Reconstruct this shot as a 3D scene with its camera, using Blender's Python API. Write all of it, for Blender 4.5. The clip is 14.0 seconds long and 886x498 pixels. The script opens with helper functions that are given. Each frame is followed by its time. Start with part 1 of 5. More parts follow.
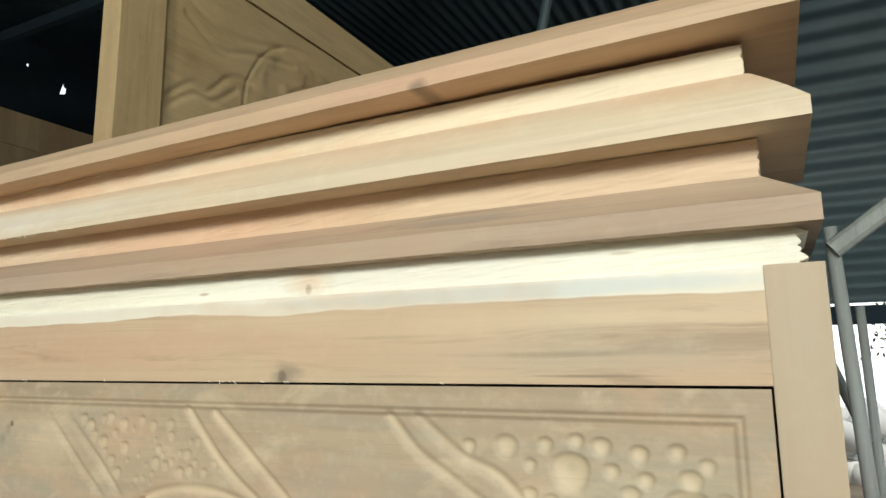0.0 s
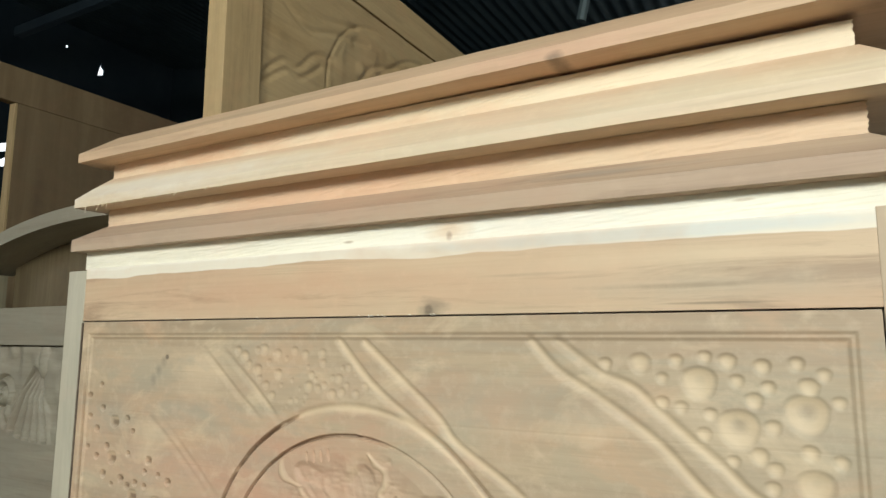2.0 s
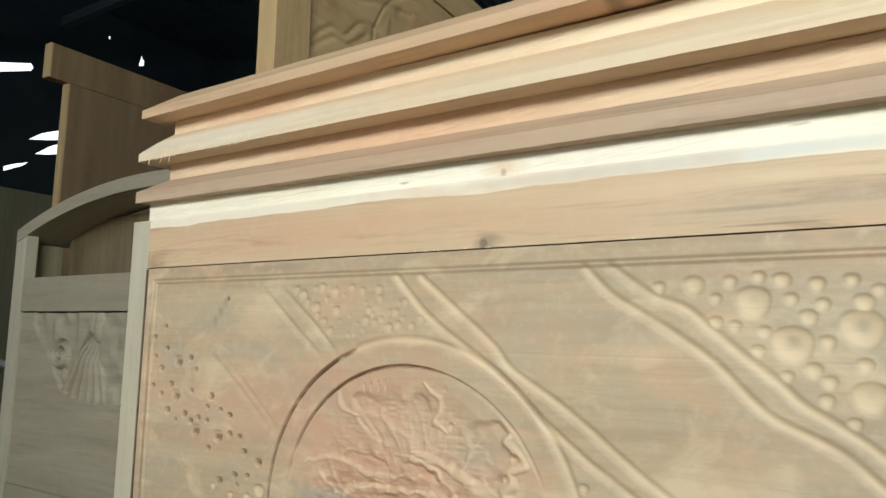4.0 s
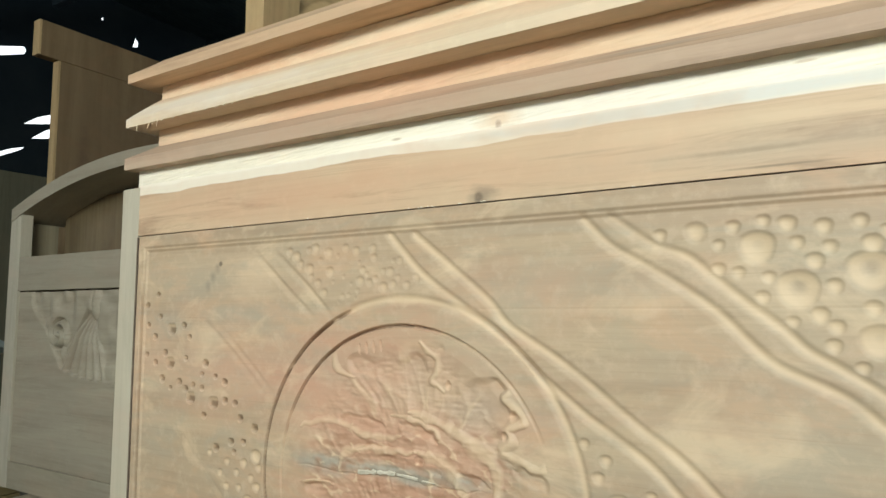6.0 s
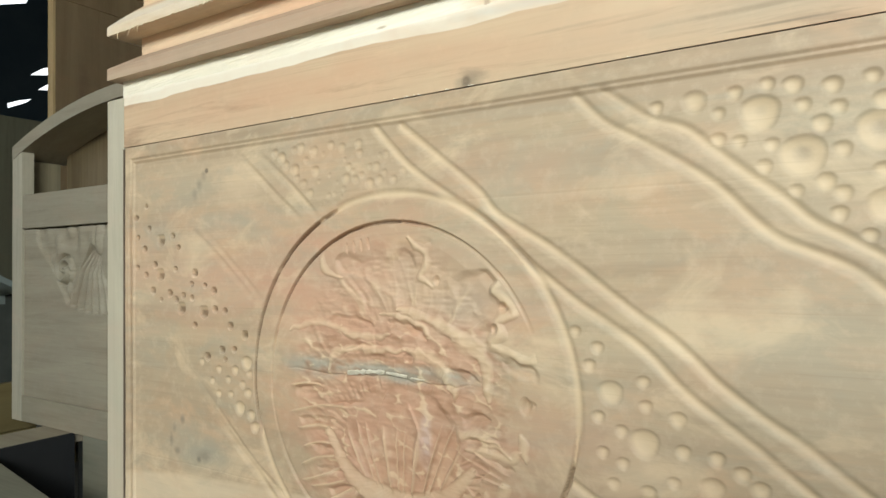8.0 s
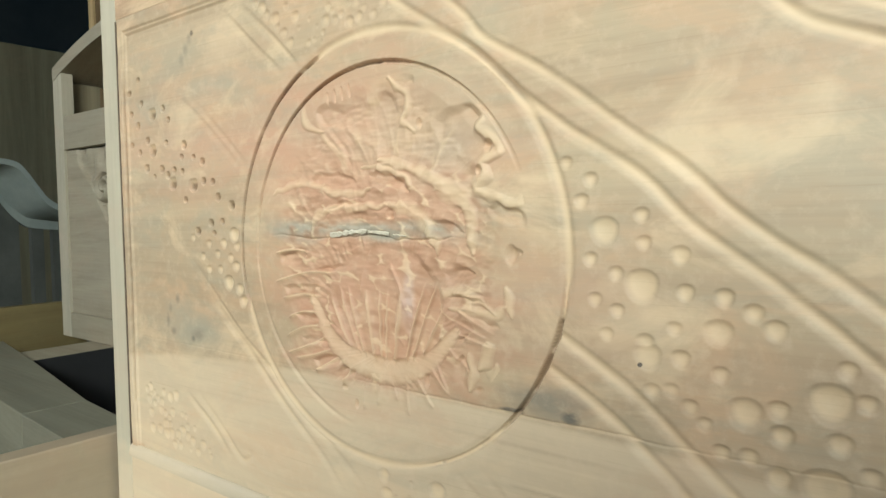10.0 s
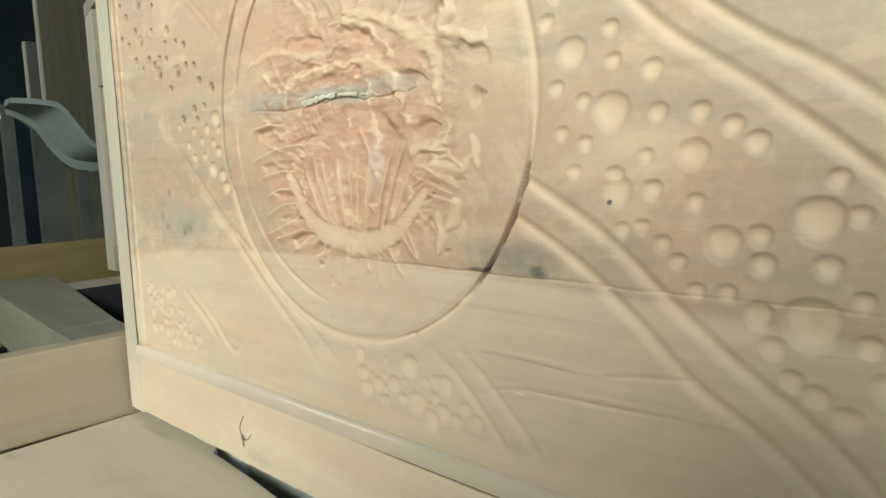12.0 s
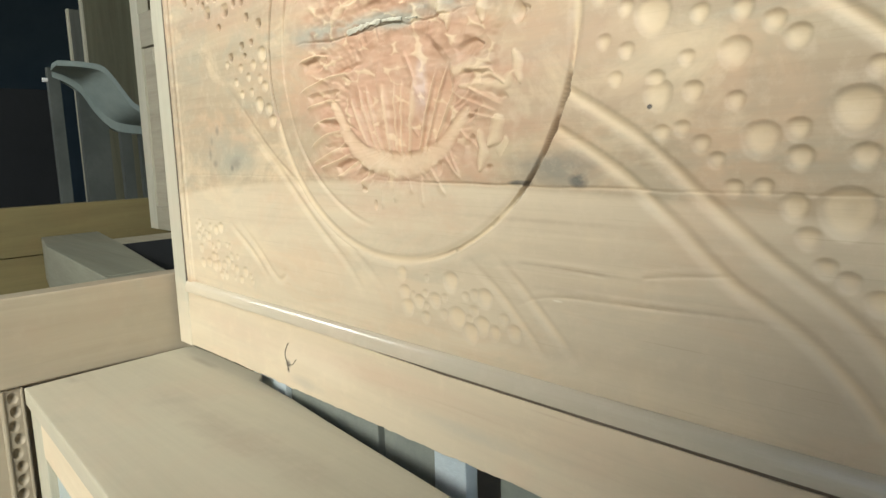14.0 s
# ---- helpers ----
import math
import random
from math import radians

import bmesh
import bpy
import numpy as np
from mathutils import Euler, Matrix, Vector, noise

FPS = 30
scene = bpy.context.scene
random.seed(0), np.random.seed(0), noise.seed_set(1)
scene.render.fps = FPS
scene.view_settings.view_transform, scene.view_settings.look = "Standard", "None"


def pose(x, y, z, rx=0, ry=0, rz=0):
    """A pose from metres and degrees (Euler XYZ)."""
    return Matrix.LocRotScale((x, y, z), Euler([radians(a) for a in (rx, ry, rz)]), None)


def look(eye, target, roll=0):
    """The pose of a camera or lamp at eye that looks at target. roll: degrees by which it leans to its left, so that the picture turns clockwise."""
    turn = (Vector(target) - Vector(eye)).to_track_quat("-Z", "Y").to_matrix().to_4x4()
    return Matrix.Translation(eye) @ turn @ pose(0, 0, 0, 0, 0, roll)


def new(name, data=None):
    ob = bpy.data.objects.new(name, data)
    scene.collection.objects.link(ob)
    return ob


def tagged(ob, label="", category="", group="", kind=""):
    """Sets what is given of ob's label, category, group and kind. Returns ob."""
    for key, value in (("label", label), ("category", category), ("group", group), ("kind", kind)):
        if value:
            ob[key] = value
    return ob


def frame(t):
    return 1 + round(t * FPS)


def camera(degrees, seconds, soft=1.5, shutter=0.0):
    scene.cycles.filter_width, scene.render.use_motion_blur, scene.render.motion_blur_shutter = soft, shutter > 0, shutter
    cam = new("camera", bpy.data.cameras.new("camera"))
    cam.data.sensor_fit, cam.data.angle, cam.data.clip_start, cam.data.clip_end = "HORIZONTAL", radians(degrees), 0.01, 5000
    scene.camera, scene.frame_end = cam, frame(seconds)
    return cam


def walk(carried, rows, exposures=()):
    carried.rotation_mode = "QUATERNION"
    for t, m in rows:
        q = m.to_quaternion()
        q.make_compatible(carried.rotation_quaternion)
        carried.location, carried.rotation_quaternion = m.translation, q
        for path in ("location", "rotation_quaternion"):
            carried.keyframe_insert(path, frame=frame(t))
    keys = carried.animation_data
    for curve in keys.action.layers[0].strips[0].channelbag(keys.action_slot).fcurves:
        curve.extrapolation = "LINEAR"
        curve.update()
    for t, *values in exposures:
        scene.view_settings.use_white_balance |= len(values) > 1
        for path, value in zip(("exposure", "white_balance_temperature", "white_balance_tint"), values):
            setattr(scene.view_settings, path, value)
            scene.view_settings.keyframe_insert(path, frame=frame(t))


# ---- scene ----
cam = camera(68.1, 14.0)
PATH = [
    (0, (1.135, -0.511, 1.523), (0.249, 1.253, 1.848), -0.7),
    (0.5, (1.128, -0.549, 1.516), (0.212, 1.2, 1.836), -0.5),
    (1, (1.109, -0.596, 1.499), (0.192, 1.155, 1.803), -0.2),
    (1.5, (1.093, -0.636, 1.479), (0.165, 1.112, 1.769), 0.1),
    (2, (1.071, -0.645, 1.472), (0.122, 1.094, 1.748), 0.2),
    (2.5, (1.07, -0.664, 1.45), (0.096, 1.059, 1.738), 0.2),
    (3, (1.061, -0.676, 1.432), (0.042, 1.025, 1.696), 1.0),
    (3.2, (1.06, -0.679, 1.423), (0.025, 1.012, 1.683), 1.2),
    (5.5, (1.049, -0.653, 1.389), (0.026, 1.052, 1.598), -0.0),
    (6, (1.05, -0.649, 1.377), (0.011, 1.05, 1.566), -0.1),
    (6.5, (1.058, -0.648, 1.368), (0.02, 1.052, 1.548), -0.1),
    (7, (1.06, -0.645, 1.353), (0.006, 1.047, 1.516), 0.0),
    (7.5, (1.059, -0.627, 1.335), (-0.011, 1.059, 1.453), -0.2),
    (7.7, (1.054, -0.618, 1.326), (-0.012, 1.072, 1.412), -0.4),
    (9.8, (1.069, -0.508, 1.211), (-0.161, 1.067, 1.114), -0.3),
    (10, (1.073, -0.498, 1.202), (-0.147, 1.083, 1.096), -0.7),
    (10.5, (1.087, -0.474, 1.173), (-0.137, 1.1, 1.019), -0.6),
    (11, (1.105, -0.45, 1.152), (-0.189, 1.065, 0.975), -1.6),
    (11.5, (1.1, -0.436, 1.126), (-0.231, 1.04, 0.901), -1.8),
    (12, (1.106, -0.417, 1.107), (-0.234, 1.048, 0.869), -1.8),
    (12.5, (1.098, -0.413, 1.09), (-0.265, 1.025, 0.816), -2.1),
    (13, (1.101, -0.411, 1.076), (-0.282, 1.005, 0.785), -2.4),
    (13.5, (1.113, -0.427, 1.075), (-0.282, 0.977, 0.789), -2.6),
    (14, (1.118, -0.445, 1.057), (-0.286, 0.946, 0.747), -1.6),
]
walk(cam, [(t, look(eye, target, roll)) for t, eye, target, roll in PATH],
     exposures=[(0, -0.25, 6500, 7), (3.2, -0.24, 6500, 9), (5.3, -0.19, 6500, 8), (7.7, -0.12, 6500, 8), (9.8, 0.12, 6500, 7), (12, 0.27, 6500, 5), (14, 0.46, 6500, 8)])

# ---------------------------------------------------------------- light
world = bpy.data.worlds.new("sky")
scene.world = world
world.use_nodes = True
wn = world.node_tree
sky = wn.nodes.new("ShaderNodeTexSky")
sky.sky_type = "NISHITA"
sky.sun_disc = False
sky.sun_elevation = radians(48)
sky.sun_rotation = radians(150)
wn.links.new(sky.outputs[0], wn.nodes["Background"].inputs[0])
wn.nodes["Background"].inputs[1].default_value = 0.13


def lamp(name, kind, m, energy, color, **extra):
    data = bpy.data.lights.new(name, kind)
    data.energy, data.color = energy, color
    for key, value in extra.items():
        if key == "angle":
            data.angle = value
        elif key == "size":
            data.shape, data.size, data.size_y = "RECTANGLE", value[0], value[1]
    ob = new(name, data)
    ob.matrix_world = m
    return ob


lamp("sun", "SUN", look((3, -4, 9.5), (0, 0, 0)), 3.0, (1, 0.95, 0.87), angle=radians(0.5))
lamp("front_opening_daylight", "AREA", look((2.0, -3.30, 2.85), (0.6, 0.0, 1.25)), 173, (0.985, 1, 0.94), size=(1.8, 0.7))

# added lamp at an unseen slot in the south wall for the ledge highlight
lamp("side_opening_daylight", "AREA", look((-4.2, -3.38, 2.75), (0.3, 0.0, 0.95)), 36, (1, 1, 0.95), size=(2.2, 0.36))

# ---------------------------------------------------------------- materials


class Nodes:
    """A short way to write node materials."""

    def __init__(self, name):
        self.mat = bpy.data.materials.new(name)
        self.mat.use_nodes = True
        self.t = self.mat.node_tree
        self.bsdf = self.t.nodes["Principled BSDF"]

    def add(self, kind, **ins):
        n = self.t.nodes.new(kind)
        for k, v in ins.items():
            k = k.replace("_", " ")
            self.put(n.inputs[k], v)
        return n

    def put(self, socket, v):
        if isinstance(v, bpy.types.NodeSocket):
            self.t.links.new(v, socket)
        else:
            socket.default_value = v

    def place(self, scale=(1, 1, 1), shift=(0, 0, 0)):
        tc = self.add("ShaderNodeTexCoord")
        m = self.add("ShaderNodeMapping")
        self.put(m.inputs["Vector"], tc.outputs["Object"])
        m.inputs["Scale"].default_value = scale
        m.inputs["Location"].default_value = shift
        return m.outputs[0]

    def noise(self, vec, scale, detail=4.0, rough=0.55, distortion=0.0):
        n = self.add("ShaderNodeTexNoise", Vector=vec, Scale=scale, Detail=detail, Roughness=rough, Distortion=distortion)
        return n.outputs[0]

    def ramp(self, fac, *stops):
        n = self.add("ShaderNodeValToRGB", Fac=fac)
        el = n.color_ramp.elements
        while len(el) < len(stops):
            el.new(0.5)
        for e, (p, c) in zip(el, stops):
            e.position, e.color = p, (*c, 1) if len(c) == 3 else (c[0], c[0], c[0], 1)
        return n.outputs[0]

    def mix(self, fac, a, b, how="MIX"):
        n = self.t.nodes.new("ShaderNodeMix")
        n.data_type, n.blend_type = "RGBA", how
        self.put(n.inputs[0], fac)
        self.put(n.inputs[6], a if isinstance(a, bpy.types.NodeSocket) else (*a, 1))
        self.put(n.inputs[7], b if isinstance(b, bpy.types.NodeSocket) else (*b, 1))
        return n.outputs[2]

    def math(self, op, a, b=0.0):
        n = self.t.nodes.new("ShaderNodeMath")
        n.operation = op
        self.put(n.inputs[0], a)
        self.put(n.inputs[1], b)
        return n.outputs[0]

    def done(self, color, rough=0.6, bump=None, strength=0.3, distance=0.002, metal=0.0):
        self.put(self.bsdf.inputs["Base Color"], color if isinstance(color, bpy.types.NodeSocket) else (*color, 1))
        self.put(self.bsdf.inputs["Roughness"], rough)
        self.put(self.bsdf.inputs["Metallic"], metal)
        if bump is not None:
            b = self.add("ShaderNodeBump", Height=bump, Strength=strength, Distance=distance)
            self.put(self.bsdf.inputs["Normal"], b.outputs[0])
        return self.mat


def wood_color(n, light, dark, axis, shift, streak=1.0, vary=True, fibres=0.16):
    """Grain that runs along an axis: slow cathedral bands, fine fibres and a broad drift of tone. Gives colour and fibre height."""
    light = (light[0] * 0.97, light[1] * 1.0, light[2] * 0.985)
    dark = (dark[0] * 0.93, dark[1] * 0.955, dark[2] * 0.95)
    along = {"x": (0.35, 5, 5), "y": (5, 0.35, 5), "z": (5, 5, 0.35)}[axis]
    fine = {"x": (3, 160, 160), "y": (160, 3, 160), "z": (160, 160, 3)}[axis]
    seed = n.add("ShaderNodeObjectInfo").outputs["Random"]
    vec = n.place(along, shift)
    if vary:
        off = n.add("ShaderNodeCombineXYZ", X=n.math("MULTIPLY", seed, 9.0), Y=n.math("MULTIPLY", seed, 17.0), Z=n.math("MULTIPLY", seed, 5.0))
        add = n.add("ShaderNodeVectorMath")
        add.operation = "ADD"
        n.put(add.inputs[0], vec)
        n.put(add.inputs[1], off.outputs[0])
        vec = add.outputs[0]
    bands = n.noise(vec, 1.6, 6, 0.62, 1.4)
    lines = n.noise(vec, 9.0, 5, 0.7, 0.6)
    fibre = n.noise(n.place(fine, shift), 1.0, 3, 0.6)
    drift = n.noise(n.place((1.3, 1.3, 1.3), shift), 1.7, 3, 0.5)
    c = n.mix(n.ramp(bands, (0.34, (0,)), (0.66, (1,))), dark, light)
    c = n.mix(n.math("MULTIPLY", n.ramp(lines, (0.5, (0,)), (0.68, (1,))), 0.42 * streak), c, [v * 0.62 for v in dark])
    c = n.mix(n.math("MULTIPLY", n.ramp(fibre, (0.45, (0,)), (0.75, (1,))), fibres), c, [v * 0.7 for v in dark])
    c = n.mix(n.math("MULTIPLY", n.ramp(drift, (0.42, (0,)), (0.66, (1,))), 0.28), c, (light[0] * 0.80, light[1] * 0.80, light[2] * 0.86))
    return c, fibre


def spot(n, c, color, centre, size, strength, edge=0.5, wobble=0.5):
    """A stain with a ragged edge round a place on a face that looks along y."""
    pos = n.place()
    d = n.add("ShaderNodeVectorMath")
    d.operation = "SUBTRACT"
    n.put(d.inputs[0], pos)
    d.inputs[1].default_value = centre
    s = n.add("ShaderNodeVectorMath")
    s.operation = "DIVIDE"
    n.put(s.inputs[0], d.outputs[0])
    s.inputs[1].default_value = size
    ln = n.add("ShaderNodeVectorMath")
    ln.operation = "LENGTH"
    n.put(ln.inputs[0], s.outputs[0])
    rag = n.math("MULTIPLY", n.math("SUBTRACT", n.noise(n.place((1, 1, 2.6), centre), 14, 4, 0.6), 0.5), wobble * 2)
    m = n.ramp(n.math("ADD", ln.outputs["Value"], rag), (1 - edge, (strength,)), (1.0, (0,)))
    return n.mix(m, c, color)


def edge_band(n, c, color, level, wave, blur, strength):
    """Everything above a wavy line takes another colour, as sapwood does along a board's edge."""
    sep = n.add("ShaderNodeSeparateXYZ", Vector=n.place())
    w = n.math("MULTIPLY", n.math("SUBTRACT", n.noise(n.place((1, 0, 0), (level, 0, 0)), 5.0, 3, 0.5), 0.5), wave * 2)
    up = n.math("DIVIDE", n.math("SUBTRACT", n.math("ADD", sep.outputs["Z"], w), level), blur)
    return n.mix(n.ramp(up, (0.0, (0,)), (1.0, (strength,))), c, color)


def wood(name, light=(0.62, 0.46, 0.295), dark=(0.47, 0.325, 0.195), axis="x", shift=(0, 0, 0), streak=1.0, rough=0.62, stains=(), bump=0.25, bands=(), late=(), field=None):
    n = Nodes(name)
    c, fibre = wood_color(n, light, dark, axis, shift, streak, fibres=0.16 if streak > 0.5 else 0.05)
    for s in stains:
        c = spot(n, c, *s)
    for e in bands:
        c = edge_band(n, c, *e)
    for s in late:
        c = spot(n, c, *s)
    if field:
        # darker tone by carving depth, painted for shade in the recesses
        mask = n.add("ShaderNodeAttribute")
        mask.attribute_name = "field"
        c = n.mix(n.math("MULTIPLY", mask.outputs["Fac"], 0.85), c, field)
    rosy = n.noise(n.place((0.8, 1, 1.6), (shift[1] + 3.3, shift[0], 1.7)), 4.5, 4, 0.6, 0.8)
    c = n.mix(n.math("MULTIPLY", n.ramp(rosy, (0.50, (0,)), (0.66, (1,))), 0.32), c, (light[0] * 0.98, light[1] * 0.85, light[2] * 0.82))
    dull = n.noise(n.place((0.8, 1, 1.8), (7.1, shift[1], shift[0] + 2.2)), 3.4, 5, 0.62, 1.0)
    c = n.mix(n.math("MULTIPLY", n.ramp(dull, (0.50, (0,)), (0.68, (1,))), 0.30), c, (light[0] * 0.74, light[1] * 0.80, light[2] * 0.80))
    dust = n.noise(n.place((1, 1, 1), shift), 35, 4, 0.7)
    c = n.mix(n.math("MULTIPLY", n.ramp(dust, (0.52, (0,)), (0.8, (1,))), 0.25), c, [v * 1.12 for v in light])
    r = n.math("ADD", n.math("MULTIPLY", fibre, 0.2), rough - 0.1)
    return n.done(c, r, fibre, bump, 0.0008)


M = {
    "rail": wood("teak_rail", (0.66, 0.485, 0.315), (0.54, 0.35, 0.215), "x", (0.3, 0, 0.2), 1.8, stains=[
        ((0.58, 0.35, 0.215), (0.42, 0, 1.535), (0.40, 0.2, 0.040), 0.55, 0.9, 0.8),
        ((0.46, 0.40, 0.29), (1.02, 0, 1.525), (0.22, 0.2, 0.022), 0.45, 0.9, 0.8),
        ((0.27, 0.22, 0.15), (0.707, 0, 1.511), (0.024, 0.1, 0.015), 0.85, 0.8, 1.3), ((0.12, 0.09, 0.06), (0.700, 0, 1.507), (0.006, 0.1, 0.007), 0.85, 0.7, 1.0),
        ((0.26, 0.20, 0.13), (1.005, 0, 1.5070), (0.060, 0.1, 0.0016), 0.85, 0.7, 0.8), ((0.30, 0.23, 0.15), (0.97, 0, 1.524), (0.09, 0.1, 0.0030), 0.55, 0.8, 0.9),
        ((0.30, 0.23, 0.15), (0.82, 0, 1.541), (0.08, 0.1, 0.0022), 0.55, 0.8, 0.9), ((0.70, 0.56, 0.37), (0.95, 0, 1.550), (0.20, 0.1, 0.014), 0.55, 0.8, 0.8)],
        bands=[((0.84, 0.785, 0.64), 1.5675, 0.011, 0.0012, 0.86), ((0.88, 0.83, 0.70), 1.5790, 0.008, 0.003, 0.7)],
        late=[((0.64, 0.66, 0.60), (0.93, 0, 1.5755), (0.26, 0.2, 0.0085), 0.75, 0.5, 0.5), ((0.60, 0.44, 0.28), (0.705, 0, 1.574), (0.030, 0.2, 0.012), 0.5, 0.9, 0.8)]),
    "stile": wood("teak_stile", (0.53, 0.483, 0.37), (0.46, 0.408, 0.305), "z", (0.1, 0.4, 0), 0.7, stains=[((0.68, 0.56, 0.40), (0.045, 0, 0.77), (0.05, 0.2, 0.085), 0.7, 0.6, 0.6)]),
    "stile_dull": wood("teak_stile_dull", (0.60, 0.465, 0.315), (0.52, 0.385, 0.25), "z", (0.6, 0.4, 0), 0.9),
    "sill": wood("teak_bottom_rail", (0.725, 0.59, 0.415), (0.66, 0.515, 0.352), "x", (1.3, 0, 0.7), 0.4, stains=[
        ((0.62, 0.44, 0.30), (0.55, 0, 0.80), (0.20, 0.2, 0.02), 0.5, 0.9, 0.8), ((0.60, 0.43, 0.30), (0.24, 0, 0.79), (0.12, 0.2, 0.03), 0.5, 0.9, 0.9), ((0.50, 0.45, 0.35), (0.70, 0, 0.775), (0.10, 0.2, 0.012), 0.5, 0.9, 0.9), ((0.74, 0.62, 0.45), (0.42, 0, 0.79), (0.16, 0.2, 0.025), 0.5, 0.9, 0.9),
        ((0.16, 0.13, 0.10), (0.3665, 0, 0.7745), (0.0085, 0.1, 0.0070), 0.9, 0.6, 1.2), ((0.13, 0.105, 0.08), (0.3665, 0, 0.7655), (0.0048, 0.1, 0.0055), 0.9, 0.5, 0.8), ((0.55, 0.42, 0.29), (0.80, 0, 0.8215), (0.05, 0.1, 0.0016), 0.6, 0.8, 0.9), ((0.55, 0.42, 0.29), (0.70, 0, 0.797), (0.06, 0.1, 0.0020), 0.5, 0.8, 0.9), ((0.40, 0.36, 0.29), (0.40, 0, 0.755), (0.05, 0.1, 0.010), 0.4, 0.9, 0.9)]),
    "plate": wood("teak_plate", (0.64, 0.445, 0.28), (0.53, 0.335, 0.20), "x", (2.3, 0, 0.1), 1.1, stains=[
        ((0.60, 0.36, 0.24), (0.85, 0, 1.78), (0.20, 0.2, 0.02), 0.6, 0.9, 0.8),
        ((0.22, 0.15, 0.10), (0.855, 0, 1.770), (0.012, 0.1, 0.010), 0.8, 0.8, 1.0)]),
    "plate_grey": wood("weathered_plate", (0.52, 0.385, 0.27), (0.43, 0.285, 0.19), "x", (3.1, 0, 0.6), 1.3, stains=[
        ((0.53, 0.32, 0.21), (0.62, 0, 1.64), (0.22, 0.2, 0.03), 0.55, 0.9, 0.8),
        ((0.30, 0.26, 0.21), (0.90, 0, 1.645), (0.10, 0.2, 0.006), 0.6, 0.9, 1.0)]),
    "sap": wood("sapwood", (0.80, 0.675, 0.485), (0.70, 0.51, 0.325), "x", (0.9, 0, 0.9), 0.8, stains=[
        ((0.80, 0.74, 0.62), (0.20, 0.0, 1.71), (0.35, 0.2, 0.03), 0.7, 0.8, 0.7), ((0.70, 0.47, 0.30), (0.75, 0.0, 1.715), (0.20, 0.2, 0.02), 0.5, 0.9, 0.8)],
        bands=[((0.60, 0.43, 0.275), 1.7225, 0.006, 0.010, 0.75)]),
    "sap_warm": wood("warm_sapwood", (0.80, 0.61, 0.415), (0.68, 0.45, 0.28), "x", (2.9, 0, 1.4), 1.1, stains=[((0.68, 0.42, 0.27), (0.50, 0.03, 1.665), (0.30, 0.2, 0.02), 0.6, 0.8, 0.8)]),
    "sap_strip": wood("cream_sapwood", (0.86, 0.73, 0.53), (0.76, 0.57, 0.37), "x", (1.7, 0, 0.6), 0.9, stains=[
        ((0.66, 0.40, 0.24), (0.25, 0.03, 1.75), (0.30, 0.2, 0.03), 0.7, 0.8, 0.8), ((0.72, 0.47, 0.29), (0.62, 0.03, 1.745), (0.22, 0.2, 0.010), 0.6, 0.8, 0.8)]),
    "sap_white": wood("white_sapwood", (0.93, 0.89, 0.77), (0.86, 0.78, 0.61), "x", (0.2, 0, 1.9), 0.7, stains=[
        ((0.70, 0.50, 0.32), (0.722, 0.02, 1.600), (0.034, 0.2, 0.016), 0.75, 0.8, 0.8), ((0.36, 0.22, 0.13), (0.719, 0.02, 1.592), (0.0045, 0.1, 0.006), 0.8, 0.7, 0.6), ((0.40, 0.30, 0.19), (0.575, 0.02, 1.594), (0.010, 0.1, 0.0022), 0.7, 0.7, 0.5), ((0.45, 0.33, 0.21), (1.03, 0.02, 1.603), (0.012, 0.1, 0.0020), 0.6, 0.7, 0.5)]),
    "ledge": wood("dusty_ledge", (0.62, 0.535, 0.41), (0.53, 0.445, 0.33), "x", (1.9, 0, 0.4), 0.4, rough=0.17, bump=0.02, stains=[((0.68, 0.56, 0.40), (0.12, 0, 0.84), (0.22, 0.2, 0.05), 0.7, 0.8, 0.4)]),
    "old": wood("brown_teak", (0.205, 0.155, 0.085), (0.135, 0.095, 0.050), "z", (0.7, 0.2, 0), 1.2),
    "wardrobe": wood("wardrobe_teak", (0.22, 0.152, 0.080), (0.17, 0.112, 0.056), "z", (0.2, 0.7, 0.4), 0.45, stains=[
        # a broad darker brown towards the far end of the board
        ((0.14, 0.085, 0.045), (-1.95, 1.95, 1.9), (0.3, 0.78, 2.4), 0.85, 0.5, 0.2), ((0.12, 0.08, 0.05), (-1.95, 1.02, 2.10), (0.3, 0.035, 0.16), 0.6, 0.8, 0.6)]),
    "frame": wood("tan_teak", (0.52, 0.375, 0.195), (0.40, 0.272, 0.128), "z", (0.5, 1.2, 0), 1.2),
    "frame_y": wood("tan_teak_rail", (0.51, 0.365, 0.19), (0.39, 0.262, 0.12), "y", (0.5, 1.2, 0), 1.0),
    "pale": wood("pale_teak", (0.375, 0.335, 0.25), (0.30, 0.26, 0.185), "x", (1.5, 0.2, 0.4), 0.9),
    "pale_z": wood("pale_teak_stile", (0.53, 0.49, 0.385), (0.44, 0.40, 0.305), "z", (1.5, 0.8, 0.4), 0.7),
    "shell": wood("shell_board", (0.40, 0.355, 0.265), (0.315, 0.27, 0.195), "x", (1.5, 0.2, 0.4), 0.9, field=(0.215, 0.165, 0.11)),
    "inner": wood("olive_shelf_side", (0.25, 0.22, 0.14), (0.19, 0.165, 0.10), "z", (0.3, 0.2, 0.9), 0.8),
    "store": wood("dark_stock_board", (0.135, 0.128, 0.080), (0.095, 0.09, 0.055), "z", (0.7, 0.2, 0), 0.8),
